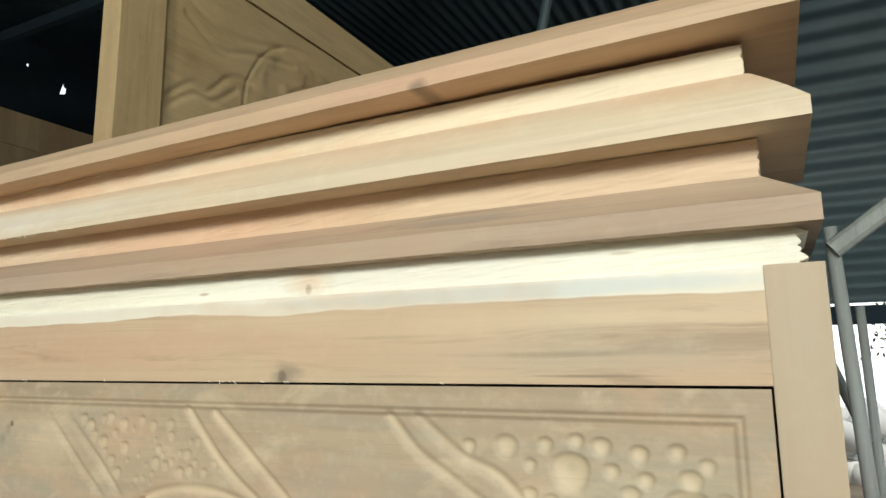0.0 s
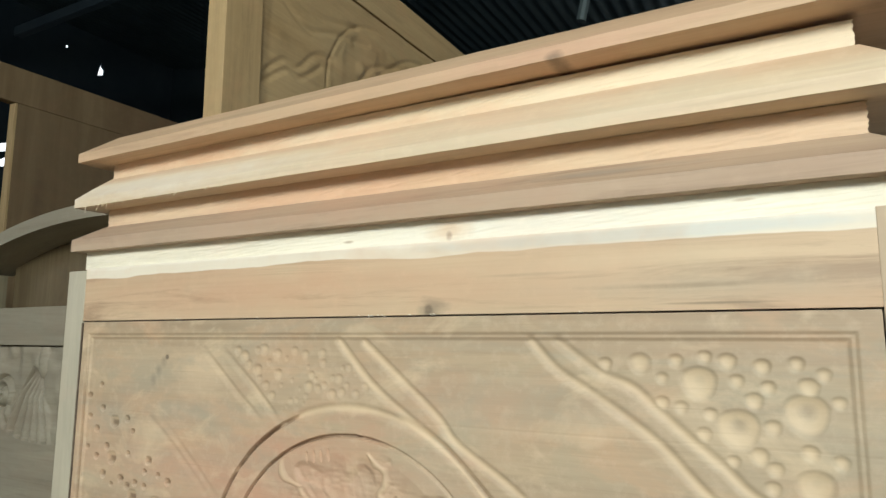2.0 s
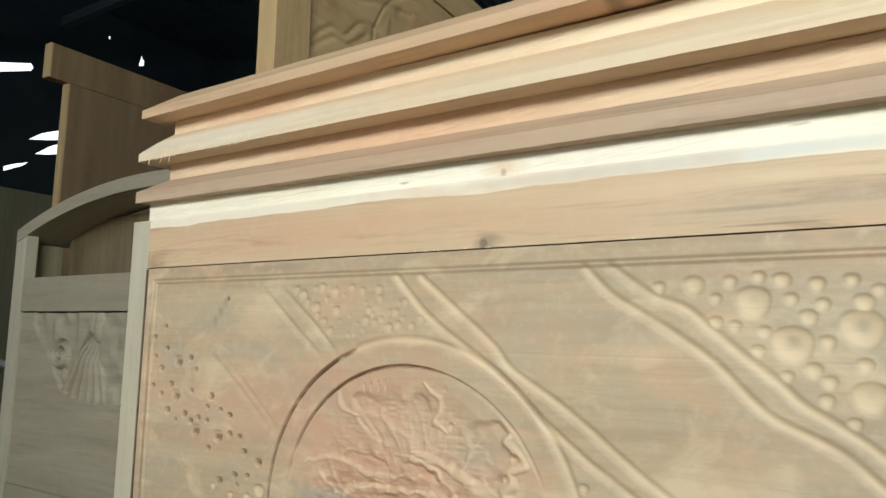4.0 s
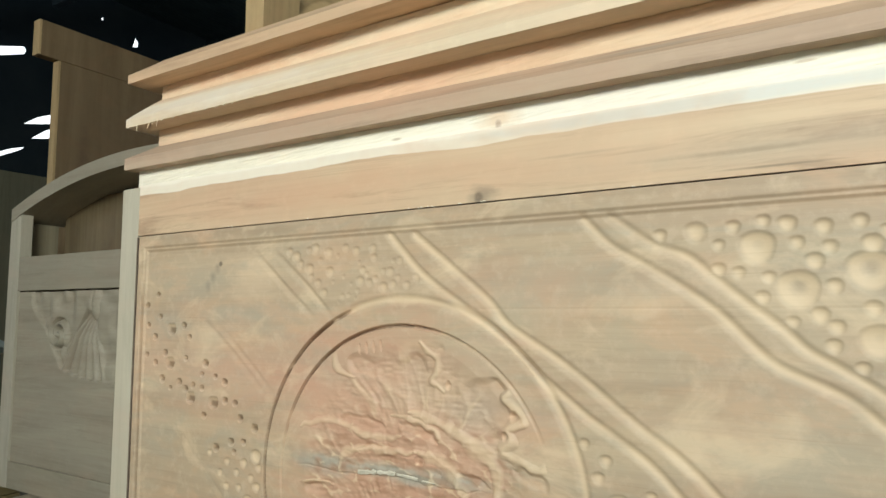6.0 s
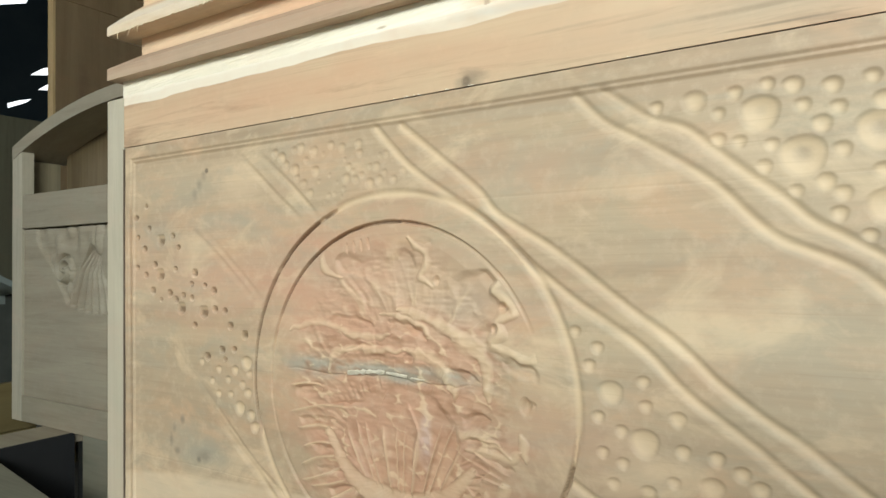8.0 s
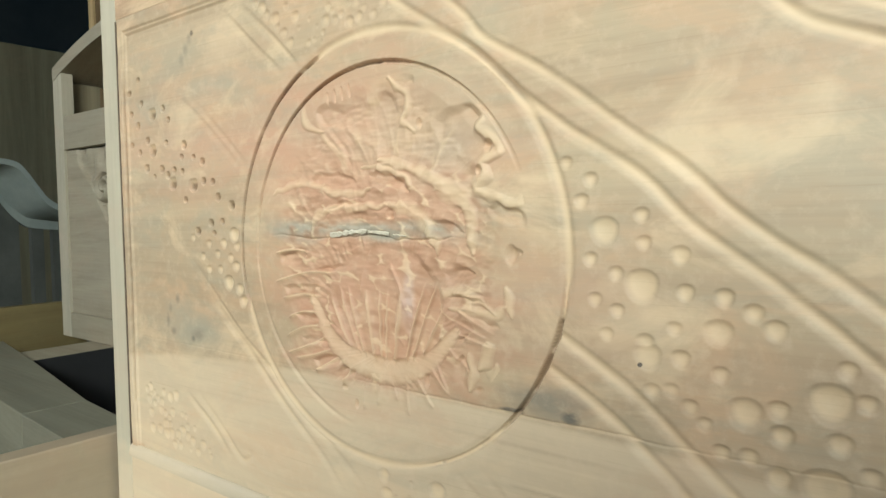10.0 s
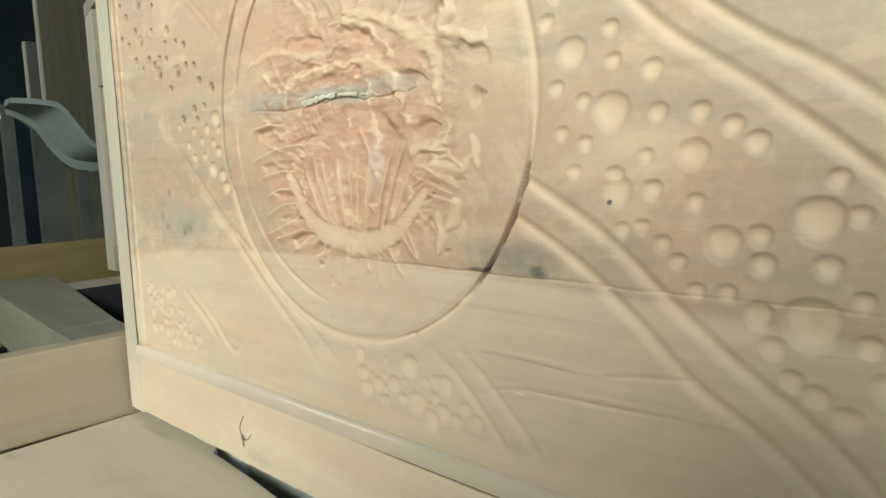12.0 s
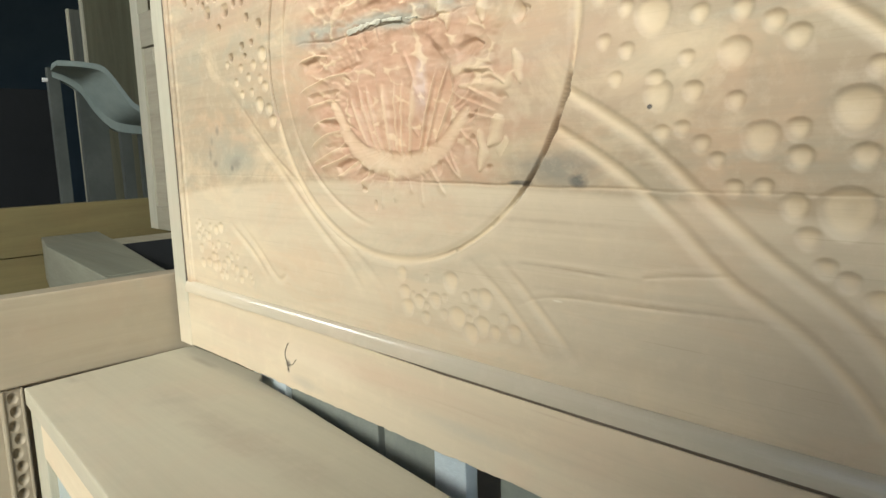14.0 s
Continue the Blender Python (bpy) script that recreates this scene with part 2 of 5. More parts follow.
    "side": wood("daybed_side_teak", (0.40, 0.33, 0.235), (0.35, 0.28, 0.195), "y", (0.2, 0.3, 2.4), 0.45, stains=[((0.34, 0.27, 0.19), (0.0, -0.30, 0.765), (0.1, 0.012, 0.006), 0.6, 0.8, 0.8), ((0.36, 0.28, 0.20), (0.0, -0.12, 0.80), (0.1, 0.008, 0.010), 0.5, 0.8, 0.8)]),
    "top": wood("bench_top_teak", (0.525, 0.470, 0.355), (0.490, 0.435, 0.325), "x", (2.2, 1.3, 0), 0.15, stains=[
        ((0.56, 0.49, 0.365), (0.18, -0.22, 0.73), (0.16, 0.07, 0.1), 0.55, 0.9, 0.9),
        ((0.37, 0.315, 0.245), (0.235, -0.115, 0.73), (0.075, 0.030, 0.1), 0.60, 0.95, 1.2),
        ((0.37, 0.315, 0.24), (0.40, -0.112, 0.73), (0.12, 0.036, 0.1), 0.65, 0.95, 1.2),
        ((0.39, 0.335, 0.255), (0.52, -0.105, 0.73), (0.09, 0.030, 0.1), 0.55, 0.95, 1.2),
        ((0.34, 0.29, 0.22), (0.050, -0.180, 0.73), (0.030, 0.010, 0.1), 0.7, 0.9, 1.1),
        ((0.58, 0.46, 0.34), (0.62, -0.20, 0.73), (0.12, 0.06, 0.1), 0.45, 0.9, 0.9),
        # a darker strip along the headboard's foot
        ((0.30, 0.255, 0.20), (0.13, -0.01, 0.73), (0.06, 0.010, 0.1), 0.6, 0.8, 0.8)]),
    "olive": wood("yellow_plank", (0.200, 0.157, 0.065), (0.155, 0.118, 0.046), "y", (0, 0.6, 0.2), 0.6),
    "grey": wood("grey_dusty_teak", (0.255, 0.245, 0.182), (0.195, 0.186, 0.137), "x", (1.1, 0.6, 0.2), 0.7),
    "grey_z": wood("grey_dusty_slat", (0.105, 0.11, 0.098), (0.07, 0.072, 0.062), "z", (1.1, 0.6, 0.2), 0.7),
    "post": wood("old_post", (0.60, 0.61, 0.56), (0.46, 0.47, 0.43), "z", (0.4, 0, 0), 1.3),
}


def panel_wood():
    """The carved panel's boards: pale teak, a reddish heart under the flower, grey stains, and a paler lowest board."""
    n = Nodes("carved_panel_teak")
    c, fibre = wood_color(n, (0.545, 0.415, 0.272), (0.43, 0.312, 0.20), "x", (0.15, 0, 0.35), 0.75)
    for s in [
        ((0.57, 0.365, 0.245), (0.28, 0, 1.30), (0.30, 0.3, 0.11), 0.55, 0.8, 0.9),
        ((0.57, 0.365, 0.245), (0.80, 0, 1.13), (0.14, 0.3, 0.07), 0.45, 0.9, 0.9),
        ((0.56, 0.365, 0.24), (0.75, 0, 1.40), (0.22, 0.3, 0.05), 0.45, 0.9, 0.9),
        ((0.50, 0.285, 0.18), (0.60, 0, 1.105), (0.19, 0.3, 0.115), 0.70, 0.6, 0.8),
        ((0.56, 0.33, 0.215), (0.58, 0, 1.27), (0.24, 0.3, 0.12), 0.80, 0.6, 0.7),
        ((0.47, 0.25, 0.155), (0.57, 0, 1.225), (0.12, 0.3, 0.030), 0.60, 0.8, 0.9),
        ((0.55, 0.33, 0.22), (0.36, 0, 1.30), (0.26, 0.3, 0.035), 0.40, 0.9, 0.7),
        ((0.38, 0.345, 0.255), (0.22, 0, 1.415), (0.10, 0.2, 0.050), 0.50, 0.9, 0.8),
        ((0.39, 0.35, 0.26), (0.34, 0, 1.374), (0.14, 0.2, 0.017), 0.70, 0.7, 0.7),
        ((0.35, 0.335, 0.265), (0.14, 0, 1.36), (0.07, 0.2, 0.03), 0.50, 0.9, 0.9),
        ((0.68, 0.53, 0.35), (0.335, 0, 1.425), (0.075, 0.2, 0.04), 0.65, 0.7, 0.9),
        ((0.34, 0.33, 0.26), (0.26, 0, 1.050), (0.11, 0.2, 0.040), 0.60, 0.9, 0.8),
        ((0.23, 0.21, 0.165), (0.80, 0, 1.038), (0.055, 0.2, 0.022), 0.80, 0.7, 0.7),
        ((0.35, 0.33, 0.25), (0.46, 0, 1.187), (0.055, 0.2, 0.016), 0.75, 0.7, 0.9),
        ((0.33, 0.325, 0.25), (0.60, 0, 1.184), (0.16, 0.2, 0.015), 0.85, 0.7, 1.1),
        ((0.42, 0.34, 0.25), (0.69, 0, 1.26), (0.07, 0.2, 0.05), 0.50, 0.9, 0.9),
        # the bud's glossy shine, painted as a pale streak
        ((0.64, 0.56, 0.50), (0.637, 0, 1.117), (0.010, 0.2, 0.042), 0.75, 0.8, 0.5),
        ((0.63, 0.525, 0.365), (0.60, 0, 0.925), (0.75, 0.3, 0.0985), 0.80, 0.06, 0.012),
        ((0.54, 0.37, 0.25), (0.50, 0, 0.995), (0.22, 0.2, 0.012), 0.45, 0.9, 0.8),
        ((0.86, 0.80, 0.66), (0.802, 0, 0.925), (0.006, 0.1, 0.0011), 0.9, 0.5, 0.2),
        ((0.36, 0.265, 0.175), (0.83, 0, 0.9525), (0.08, 0.2, 0.0024), 0.75, 0.8, 0.9),
        ((0.35, 0.255, 0.17), (0.88, 0, 0.9345), (0.12, 0.2, 0.0034), 0.75, 0.8, 0.9),
        ((0.37, 0.275, 0.18), (0.78, 0, 0.992), (0.12, 0.2, 0.0030), 0.65, 0.8, 0.9),
        ((0.43, 0.33, 0.22), (0.45, 0, 1.005), (0.16, 0.2, 0.0026), 0.45, 0.8, 0.9),
        ((0.40, 0.36, 0.28), (0.95, 0, 0.90), (0.25, 0.2, 0.05), 0.35, 0.9, 0.6),
        ((0.38, 0.37, 0.29), (1.02, 0, 1.24), (0.18, 0.2, 0.09), 0.40, 0.9, 0.8),
        ((0.10, 0.075, 0.05), (0.268, 0, 1.447), (0.005, 0.1, 0.005), 0.9, 0.5, 0.3),
        ((0.22, 0.19, 0.135), (0.262, 0, 1.441), (0.008, 0.1, 0.010), 0.70, 0.8, 0.5),
        ((0.24, 0.21, 0.15), (0.252, 0, 1.428), (0.009, 0.1, 0.010), 0.70, 0.8, 0.5),
        ((0.26, 0.225, 0.165), (0.242, 0, 1.413), (0.008, 0.1, 0.012), 0.65, 0.8, 0.5),
        ((0.10, 0.09, 0.075), (0.763, 0, 1.0235), (0.016, 0.1, 0.0035), 0.9, 0.5, 0.3),
        ((0.09, 0.085, 0.075), (0.822, 0, 1.027), (0.010, 0.1, 0.007), 0.85, 0.6, 0.5),
    ]:
        c = spot(n, c, *s)
    green = n.noise(n.place((0.8, 1, 1.5), (2.7, 0, 6.3)), 3.6, 5, 0.62, 1.0)
    c = n.mix(n.math("MULTIPLY", n.ramp(green, (0.50, (0,)), (0.66, (1,))), 0.40), c, (0.41, 0.38, 0.27))
    blot = n.noise(n.place((1.0, 1, 2.2), (4.2, 0, 1.7)), 6.5, 5, 0.62, 0.8)
    c = n.mix(n.math("MULTIPLY", n.ramp(blot, (0.50, (0,)), (0.64, (1,))), 0.45), c, (0.60, 0.39, 0.235))
    grime = n.noise(n.place((1.0, 1, 2.6), (9.3, 0, 5.1)), 5.0, 6, 0.65, 1.2)
    c = n.mix(n.math("MULTIPLY", n.ramp(grime, (0.52, (0,)), (0.66, (1,))), 0.42), c, (0.36, 0.335, 0.25))
    glow = n.noise(n.place((1.0, 1, 1.8), (1.3, 0, 8.1)), 9.0, 5, 0.6, 0.6)
    c = n.mix(n.math("MULTIPLY", n.ramp(glow, (0.54, (0,)), (0.68, (1,))), 0.55), c, (0.72, 0.575, 0.375))
    streaks = n.noise(n.place((0.5, 1, 14), (3.1, 0, 2.4)), 3.0, 4, 0.6, 0.3)
    c = n.mix(n.math("MULTIPLY", n.ramp(streaks, (0.46, (0,)), (0.62, (1,))), 0.30), c, (0.41, 0.315, 0.215))
    c = spot(n, c, (0.50, 0.285, 0.185), (0.585, 0, 1.12), (0.19, 0.3, 0.15), 0.55, 0.5, 0.8)
    c = spot(n, c, (0.55, 0.365, 0.245), (0.60, 0, 1.27), (0.20, 0.3, 0.10), 0.35, 0.7, 0.8)
    c = spot(n, c, (0.58, 0.345, 0.225), (0.590, 0, 1.19), (0.18, 0.3, 0.155), 0.18, 0.5, 0.8)
    c = spot(n, c, (0.30, 0.31, 0.25), (0.585, 0, 1.186), (0.165, 0.2, 0.013), 0.75, 0.7, 1.0)
    c = spot(n, c, (0.31, 0.32, 0.26), (0.475, 0, 1.188), (0.050, 0.2, 0.020), 0.60, 0.8, 0.9)
    c = spot(n, c, (0.56, 0.44, 0.285), (0.66, 0, 1.285), (0.11, 0.2, 0.055), 0.45, 0.8, 1.0)
    c = spot(n, c, (0.42, 0.335, 0.245), (0.695, 0, 1.265), (0.055, 0.2, 0.038), 0.55, 0.9, 1.0)
    c = spot(n, c, (0.44, 0.35, 0.25), (0.610, 0, 1.295), (0.030, 0.2, 0.035), 0.40, 0.9, 1.0)
    # pale streak repeated over the bud to imitate its shine
    c = spot(n, c, (0.62, 0.50, 0.45), (0.640, 0, 1.115), (0.010, 0.2, 0.042), 0.65, 0.8, 0.5)
    c = spot(n, c, (0.35, 0.325, 0.245), (0.255, 0, 1.050), (0.085, 0.2, 0.034), 0.55, 0.9, 0.9)
    for at, size, strength in (((0.212, 0, 1.089), (0.006, 0.1, 0.008), 0.6), ((0.193, 0, 1.074), (0.006, 0.1, 0.010), 0.55), ((0.186, 0, 1.056), (0.005, 0.1, 0.010), 0.5), ((0.200, 0, 1.040), (0.008, 0.1, 0.006), 0.5), ((0.2490, 0, 1.0345), (0.0065, 0.1, 0.0055), 0.85), ((0.262, 0, 1.040), (0.018, 0.1, 0.010), 0.4)):
        c = spot(n, c, (0.17, 0.155, 0.12), at, size, strength, 0.8, 0.9)
    c = spot(n, c, (0.61, 0.49, 0.335), (0.60, 0, 0.925), (0.75, 0.3, 0.0985), 0.32, 0.05, 0.010)
    # pale cuts: fresh wood and the light on their slopes in one colour
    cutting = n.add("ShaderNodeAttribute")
    cutting.attribute_name = "fresh_lit"
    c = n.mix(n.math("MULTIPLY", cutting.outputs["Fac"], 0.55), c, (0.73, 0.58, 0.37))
    red = n.add("ShaderNodeAttribute")
    red.attribute_name = "fleck"
    c = n.mix(n.math("MULTIPLY", red.outputs["Fac"], 0.62), c, (0.36, 0.20, 0.115))
    crest_fac = n.add("ShaderNodeAttribute")
    crest_fac.attribute_name = "crest_tone"
    c = n.mix(n.math("MULTIPLY", crest_fac.outputs["Fac"], 0.68), c, (0.75, 0.60, 0.385))
    # dark brown in the deepest cuts, painted for their shade
    shade_mask = n.add("ShaderNodeAttribute")
    shade_mask.attribute_name = "deep_shade"
    c = n.mix(n.math("MULTIPLY", shade_mask.outputs["Fac"], 0.62), c, (0.19, 0.135, 0.085))
    c = spot(n, c, (0.03, 0.022, 0.016), (0.882, 0, 1.081), (0.0022, 0.1, 0.0022), 1.0, 0.4, 0.1)
    hair = n.noise(n.place((6, 1, 420), (0.4, 0, 0)), 1.0, 3, 0.6)
    c = n.mix(n.math("MULTIPLY", n.ramp(hair, (0.60, (0,)), (0.72, (1,))), 0.22), c, (0.30, 0.21, 0.13))
    dust = n.noise(n.place(), 60, 4, 0.7)
    c = n.mix(n.math("MULTIPLY", n.ramp(dust, (0.5, (0,)), (0.8, (1,))), 0.3), c, (0.70, 0.57, 0.41))
    rough = n.math("ADD", n.math("MULTIPLY", fibre, 0.2), 0.5)
    return n.done(c, rough, fibre, 0.22, 0.0008)


M["panel"] = panel_wood()


def plain(name, a, b, scale=6.0, rough=0.8, bump=0.4, distance=0.004, metal=0.0, stretch=(1, 1, 1)):
    n = Nodes(name)
    big = n.noise(n.place(stretch), scale, 5, 0.6)
    small = n.noise(n.place(stretch), scale * 12, 4, 0.65)
    c = n.mix(n.ramp(big, (0.35, (0,)), (0.68, (1,))), a, b)
    c = n.mix(n.math("MULTIPLY", small, 0.35), c, [v * 0.55 for v in a])
    return n.done(c, rough, small, bump, distance, metal)


M["ground"] = plain("sawdust_floor", (0.20, 0.16, 0.115), (0.30, 0.245, 0.18), 1.5, 0.95)
M["sheet"] = plain("corrugated_iron", (0.11, 0.17, 0.19), (0.18, 0.24, 0.255), 1.2, 0.55, 0.2, 0.002, 0.3)
M["sheet_dark"] = plain("sooty_boards", (0.026, 0.052, 0.078), (0.048, 0.076, 0.096), 1.0, 0.85)
M["roof"] = plain("sooty_roof_iron", (0.045, 0.078, 0.095), (0.075, 0.115, 0.130), 1.0, 0.7)
M["arm"] = plain("grey_dusty_arm", (0.20, 0.245, 0.230), (0.28, 0.325, 0.30), 5, 0.6, 0.2)
# darker than the arm: shade low on the slats is put into colour
M["slat"] = plain("shaded_grey_slats", (0.05, 0.058, 0.052), (0.09, 0.10, 0.088), 5, 0.6, 0.2)
# near-black colour that stands for deep shade, in the frame and store
M["shade_black"] = plain("shade_black_boards", (0.008, 0.010, 0.012), (0.014, 0.016, 0.018), 2.0, 0.9)
M["glare"] = plain("white_sky", (0.8, 0.82, 0.85), (0.85, 0.86, 0.88), 0.5)
for node in M["glare"].node_tree.nodes:
    if node.type == "BSDF_PRINCIPLED":
        node.inputs["Emission Color"].default_value = (0.93, 0.97, 1, 1)
        node.inputs["Emission Strength"].default_value = 1.6
M["putty"] = plain("dried_filler", (0.72, 0.68, 0.55), (0.46, 0.44, 0.345), 60, 0.55, 0.5, 0.002)
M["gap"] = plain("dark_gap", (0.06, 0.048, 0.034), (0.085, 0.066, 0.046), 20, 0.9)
# dark colour for strips that imitate shaded joints
M["joint"] = plain("joint_shade", (0.15, 0.115, 0.08), (0.20, 0.155, 0.11), 20, 0.9)
M["teal"] = plain("blue_grey_primer", (0.36, 0.43, 0.42), (0.48, 0.52, 0.48), 5, 0.6)
M["primer"] = plain("pale_primer", (0.62, 0.70, 0.72), (0.74, 0.79, 0.79), 9, 0.6)
M["slate"] = plain("dusty_dark_sheet", (0.25, 0.27, 0.235), (0.37, 0.385, 0.325), 14, 0.6, 0.3)
M["leaf"] = plain("sunlit_leaves", (0.09, 0.12, 0.045), (0.14, 0.17, 0.07), 8, 0.6)
M["white"] = plain("white_sack", (0.80, 0.79, 0.75), (0.87, 0.86, 0.83), 5, 0.8)

# ---------------------------------------------------------------- building helpers


def part(name, bm, material, parent=None, label="", smooth=False):
    """Links a bmesh as one mesh object, under a thing or a part where one is given."""
    me = bpy.data.meshes.new(name)
    bm.to_mesh(me)
    bm.free()
    me.materials.append(material)
    if smooth:
        for p in me.polygons:
            p.use_smooth = True
    ob = new(name, me)
    ob.parent = parent
    if label:
        tagged(ob, label)
    return ob


def thing(name, label, category, group="", kind=""):
    return tagged(new(name), label, category, group, kind)


def box(lo, hi, bevel=0.002, segments=2, bm=None, jitter=0.0):
    bm = bm or bmesh.new()
    vs = [bm.verts.new((x, y, z)) for x in (lo[0], hi[0]) for y in (lo[1], hi[1]) for z in (lo[2], hi[2])]
    for v in vs:
        v.co += Vector([random.uniform(-jitter, jitter) for _ in range(3)])
    quads = [(0, 1, 3, 2), (4, 6, 7, 5), (0, 4, 5, 1), (2, 3, 7, 6), (0, 2, 6, 4), (1, 5, 7, 3)]
    fs = [bm.faces.new([vs[i] for i in q]) for q in quads]
    if bevel:
        es = list({e for f in fs for e in f.edges})
        bmesh.ops.bevel(bm, geom=es, offset=bevel, segments=segments, affect="EDGES", profile=0.6)
    return bm


def prism(points, lo, hi, axis="z", bevel=0.0, bm=None):
    """A polygon drawn in the plane across an axis and drawn out from lo to hi."""
    bm = bm or bmesh.new()
    put = {"z": lambda a, b, c: (a, b, c), "y": lambda a, b, c: (a, c, b), "x": lambda a, b, c: (c, a, b)}[axis]
    low = [bm.verts.new(put(a, b, lo)) for a, b in points]
    top = [bm.verts.new(put(a, b, hi)) for a, b in points]
    n = len(points)
    fs = [bm.faces.new(low), bm.faces.new(top[::-1])] + [bm.faces.new((low[i], top[i], top[(i + 1) % n], low[(i + 1) % n])) for i in range(n)]
    bmesh.ops.recalc_face_normals(bm, faces=fs)
    if bevel:
        bmesh.ops.bevel(bm, geom=list({e for f in fs for e in f.edges}), offset=bevel, segments=2, affect="EDGES", profile=0.6)
    return bm


def rod(a, b, r0, r1=None, sides=12, bm=None):
    bm = bm or bmesh.new()
    a, b = Vector(a), Vector(b)
    m = (b - a).to_track_quat("Z", "Y").to_matrix().to_4x4()
    m.translation = (a + b) / 2
    bmesh.ops.create_cone(bm, cap_ends=True, segments=sides, radius1=r0, radius2=r0 if r1 is None else r1, depth=(b - a).length, matrix=m)
    return bm


def grid_mesh(name, xs, ys, place, material, parent=None, label=""):
    """A sheet over two rows of numbers; place(x, y) gives arrays of X, Y and Z."""
    gx, gy = np.meshgrid(xs, ys, indexing="ij")
    px, py, pz = place(gx, gy)
    co = np.stack([px, py, pz], -1).reshape(-1, 3)
    nx, ny = len(xs), len(ys)
    i = (np.arange(nx - 1)[:, None] * ny + np.arange(ny - 1)[None]).ravel()
    faces = np.stack([i, i + ny, i + ny + 1, i + 1], -1)
    me = bpy.data.meshes.new(name)
    me.vertices.add(len(co))
    me.vertices.foreach_set("co", co.ravel())
    me.loops.add(faces.size)
    me.loops.foreach_set("vertex_index", faces.ravel())
    me.polygons.add(len(faces))
    me.polygons.foreach_set("loop_start", np.arange(0, faces.size, 4))
    me.polygons.foreach_set("use_smooth", np.ones(len(faces), bool))
    me.update(calc_edges=True)
    me.materials.append(material)
    ob = new(name, me)
    ob.parent = parent
    if label:
        tagged(ob, label)
    return ob


def smooth_path(points, steps=10):
    """A soft curve through a few points."""
    p = np.array([points[0], *points, points[-1]], float)
    out = []
    for k in range(len(p) - 3):
        a, b, c, d = p[k : k + 4]
        for u in np.linspace(0, 1, steps, endpoint=False):
            out.append(0.5 * (2 * b + (c - a) * u + (2 * a - 5 * b + 4 * c - d) * u**2 + (3 * b - a - 3 * c + d) * u**3))
    return np.array([*out, p[-1]])


def beside_path(x, z, path, reach=0.03):
    """Distance from a path, plus on the left hand of one who follows it and minus on the right, and how far along it (0 to 1)."""
    dist, along = np.full(x.shape, 9.0), np.zeros(x.shape)
    lo, hi = path.min(axis=0) - reach, path.max(axis=0) + reach
    m = (x > lo[0]) & (x < hi[0]) & (z > lo[1]) & (z < hi[1])
    xs, zs = x[m], z[m]
    best, side, at = np.full(xs.shape, 9.0), np.ones(xs.shape), np.zeros(xs.shape)
    n = len(path) - 1
    for k, ((ax, az), (bx, bz)) in enumerate(zip(path[:-1], path[1:])):
        dx, dz = bx - ax, bz - az
        u = np.clip(((xs - ax) * dx + (zs - az) * dz) / (dx * dx + dz * dz + 1e-12), 0, 1)
        d = np.hypot(xs - ax - u * dx, zs - az - u * dz)
        near = d < best
        side = np.where(near, np.where(dx * (zs - az) - dz * (xs - ax) < 0, -1.0, 1.0), side)
        at = np.where(near, (k + u) / n, at)
        best = np.where(near, d, best)
    dist[m], along[m] = best * side, at
    return dist, along


def cut(s, steep, gentle, depth):
    """A chisel cut: steep on its plus side, with a longer easy slope on its minus side."""
    u = np.where(s > 0, np.clip(1 - s / steep, 0, 1), np.clip(1 + s / gentle, 0, 1))
    return -depth * u * u * (3 - 2 * u)


def soft_noise(x, z, cell, seed):
    """Smooth value noise between 0 and 1."""
    table = np.random.RandomState(seed).rand(256, 256)
    u, v = x / cell, z / cell
    i, j = np.floor(u).astype(int), np.floor(v).astype(int)
    fu, fv = u - i, v - j
    fu, fv = fu * fu * (3 - 2 * fu), fv * fv * (3 - 2 * fv)
    t = lambda a, b: table[a % 256, b % 256]
    return (t(i, j) * (1 - fu) + t(i + 1, j) * fu) * (1 - fv) + (t(i, j + 1) * (1 - fu) + t(i + 1, j + 1) * fu) * fv


def kerf(d, half, depth):
    """A narrow cut with upright walls."""
    return -depth * np.clip(1.9 * (1 - d / half), 0, 1)


def groove(d, half, depth):
    """A rounded cut of that half width and depth at distance d from its line."""
    u = np.clip(1 - d / half, 0, 1)
    return -depth * u * u * (3 - 2 * u)


def scoop(u):
    """Hollows side by side with sharp ridges between them: 0 in each hollow, 1 on the ridges; u counts hollows."""
    return (2 * (u - np.floor(u)) - 1) ** 2


def chips(x, z, cell, seed):
    """Chisel marks: shallow hollows of about that size that meet in ridges."""
    rng = np.random.RandomState(seed)
    jx, jz = rng.rand(128, 128), rng.rand(128, 128)
    i, j = np.floor(x / cell).astype(int), np.floor(z / cell).astype(int)
    best = np.full(x.shape, 9.0)
    for di in (-1, 0, 1):
        for dj in (-1, 0, 1):
            a, c = (i + di) % 128, (j + dj) % 128
            np.minimum(best, (x / cell - i - di - jx[a, c]) ** 2 + (z / cell - j - dj - jz[a, c]) ** 2, out=best)
    return np.clip(best, 0, 1)


def pit(h, x, z, cx, cz, r, depth):
    """A small hole pricked with the corner of a chisel: deepest at its lower edge, running out upwards."""
    m = (np.abs(x - cx) < r * 1.2) & (np.abs(z - cz) < r * 1.2)
    u, v = (x[m] - cx) / r, (z[m] - cz) / r
    inside = u * u + v * v < 1
    h[m] = np.minimum(h[m], np.where(inside, -depth * np.clip((0.95 - v) / 1.6, 0, 1) * np.clip(2.2 * (1 - u * u), 0, 1) - 0.0035, 0.02))
    return h


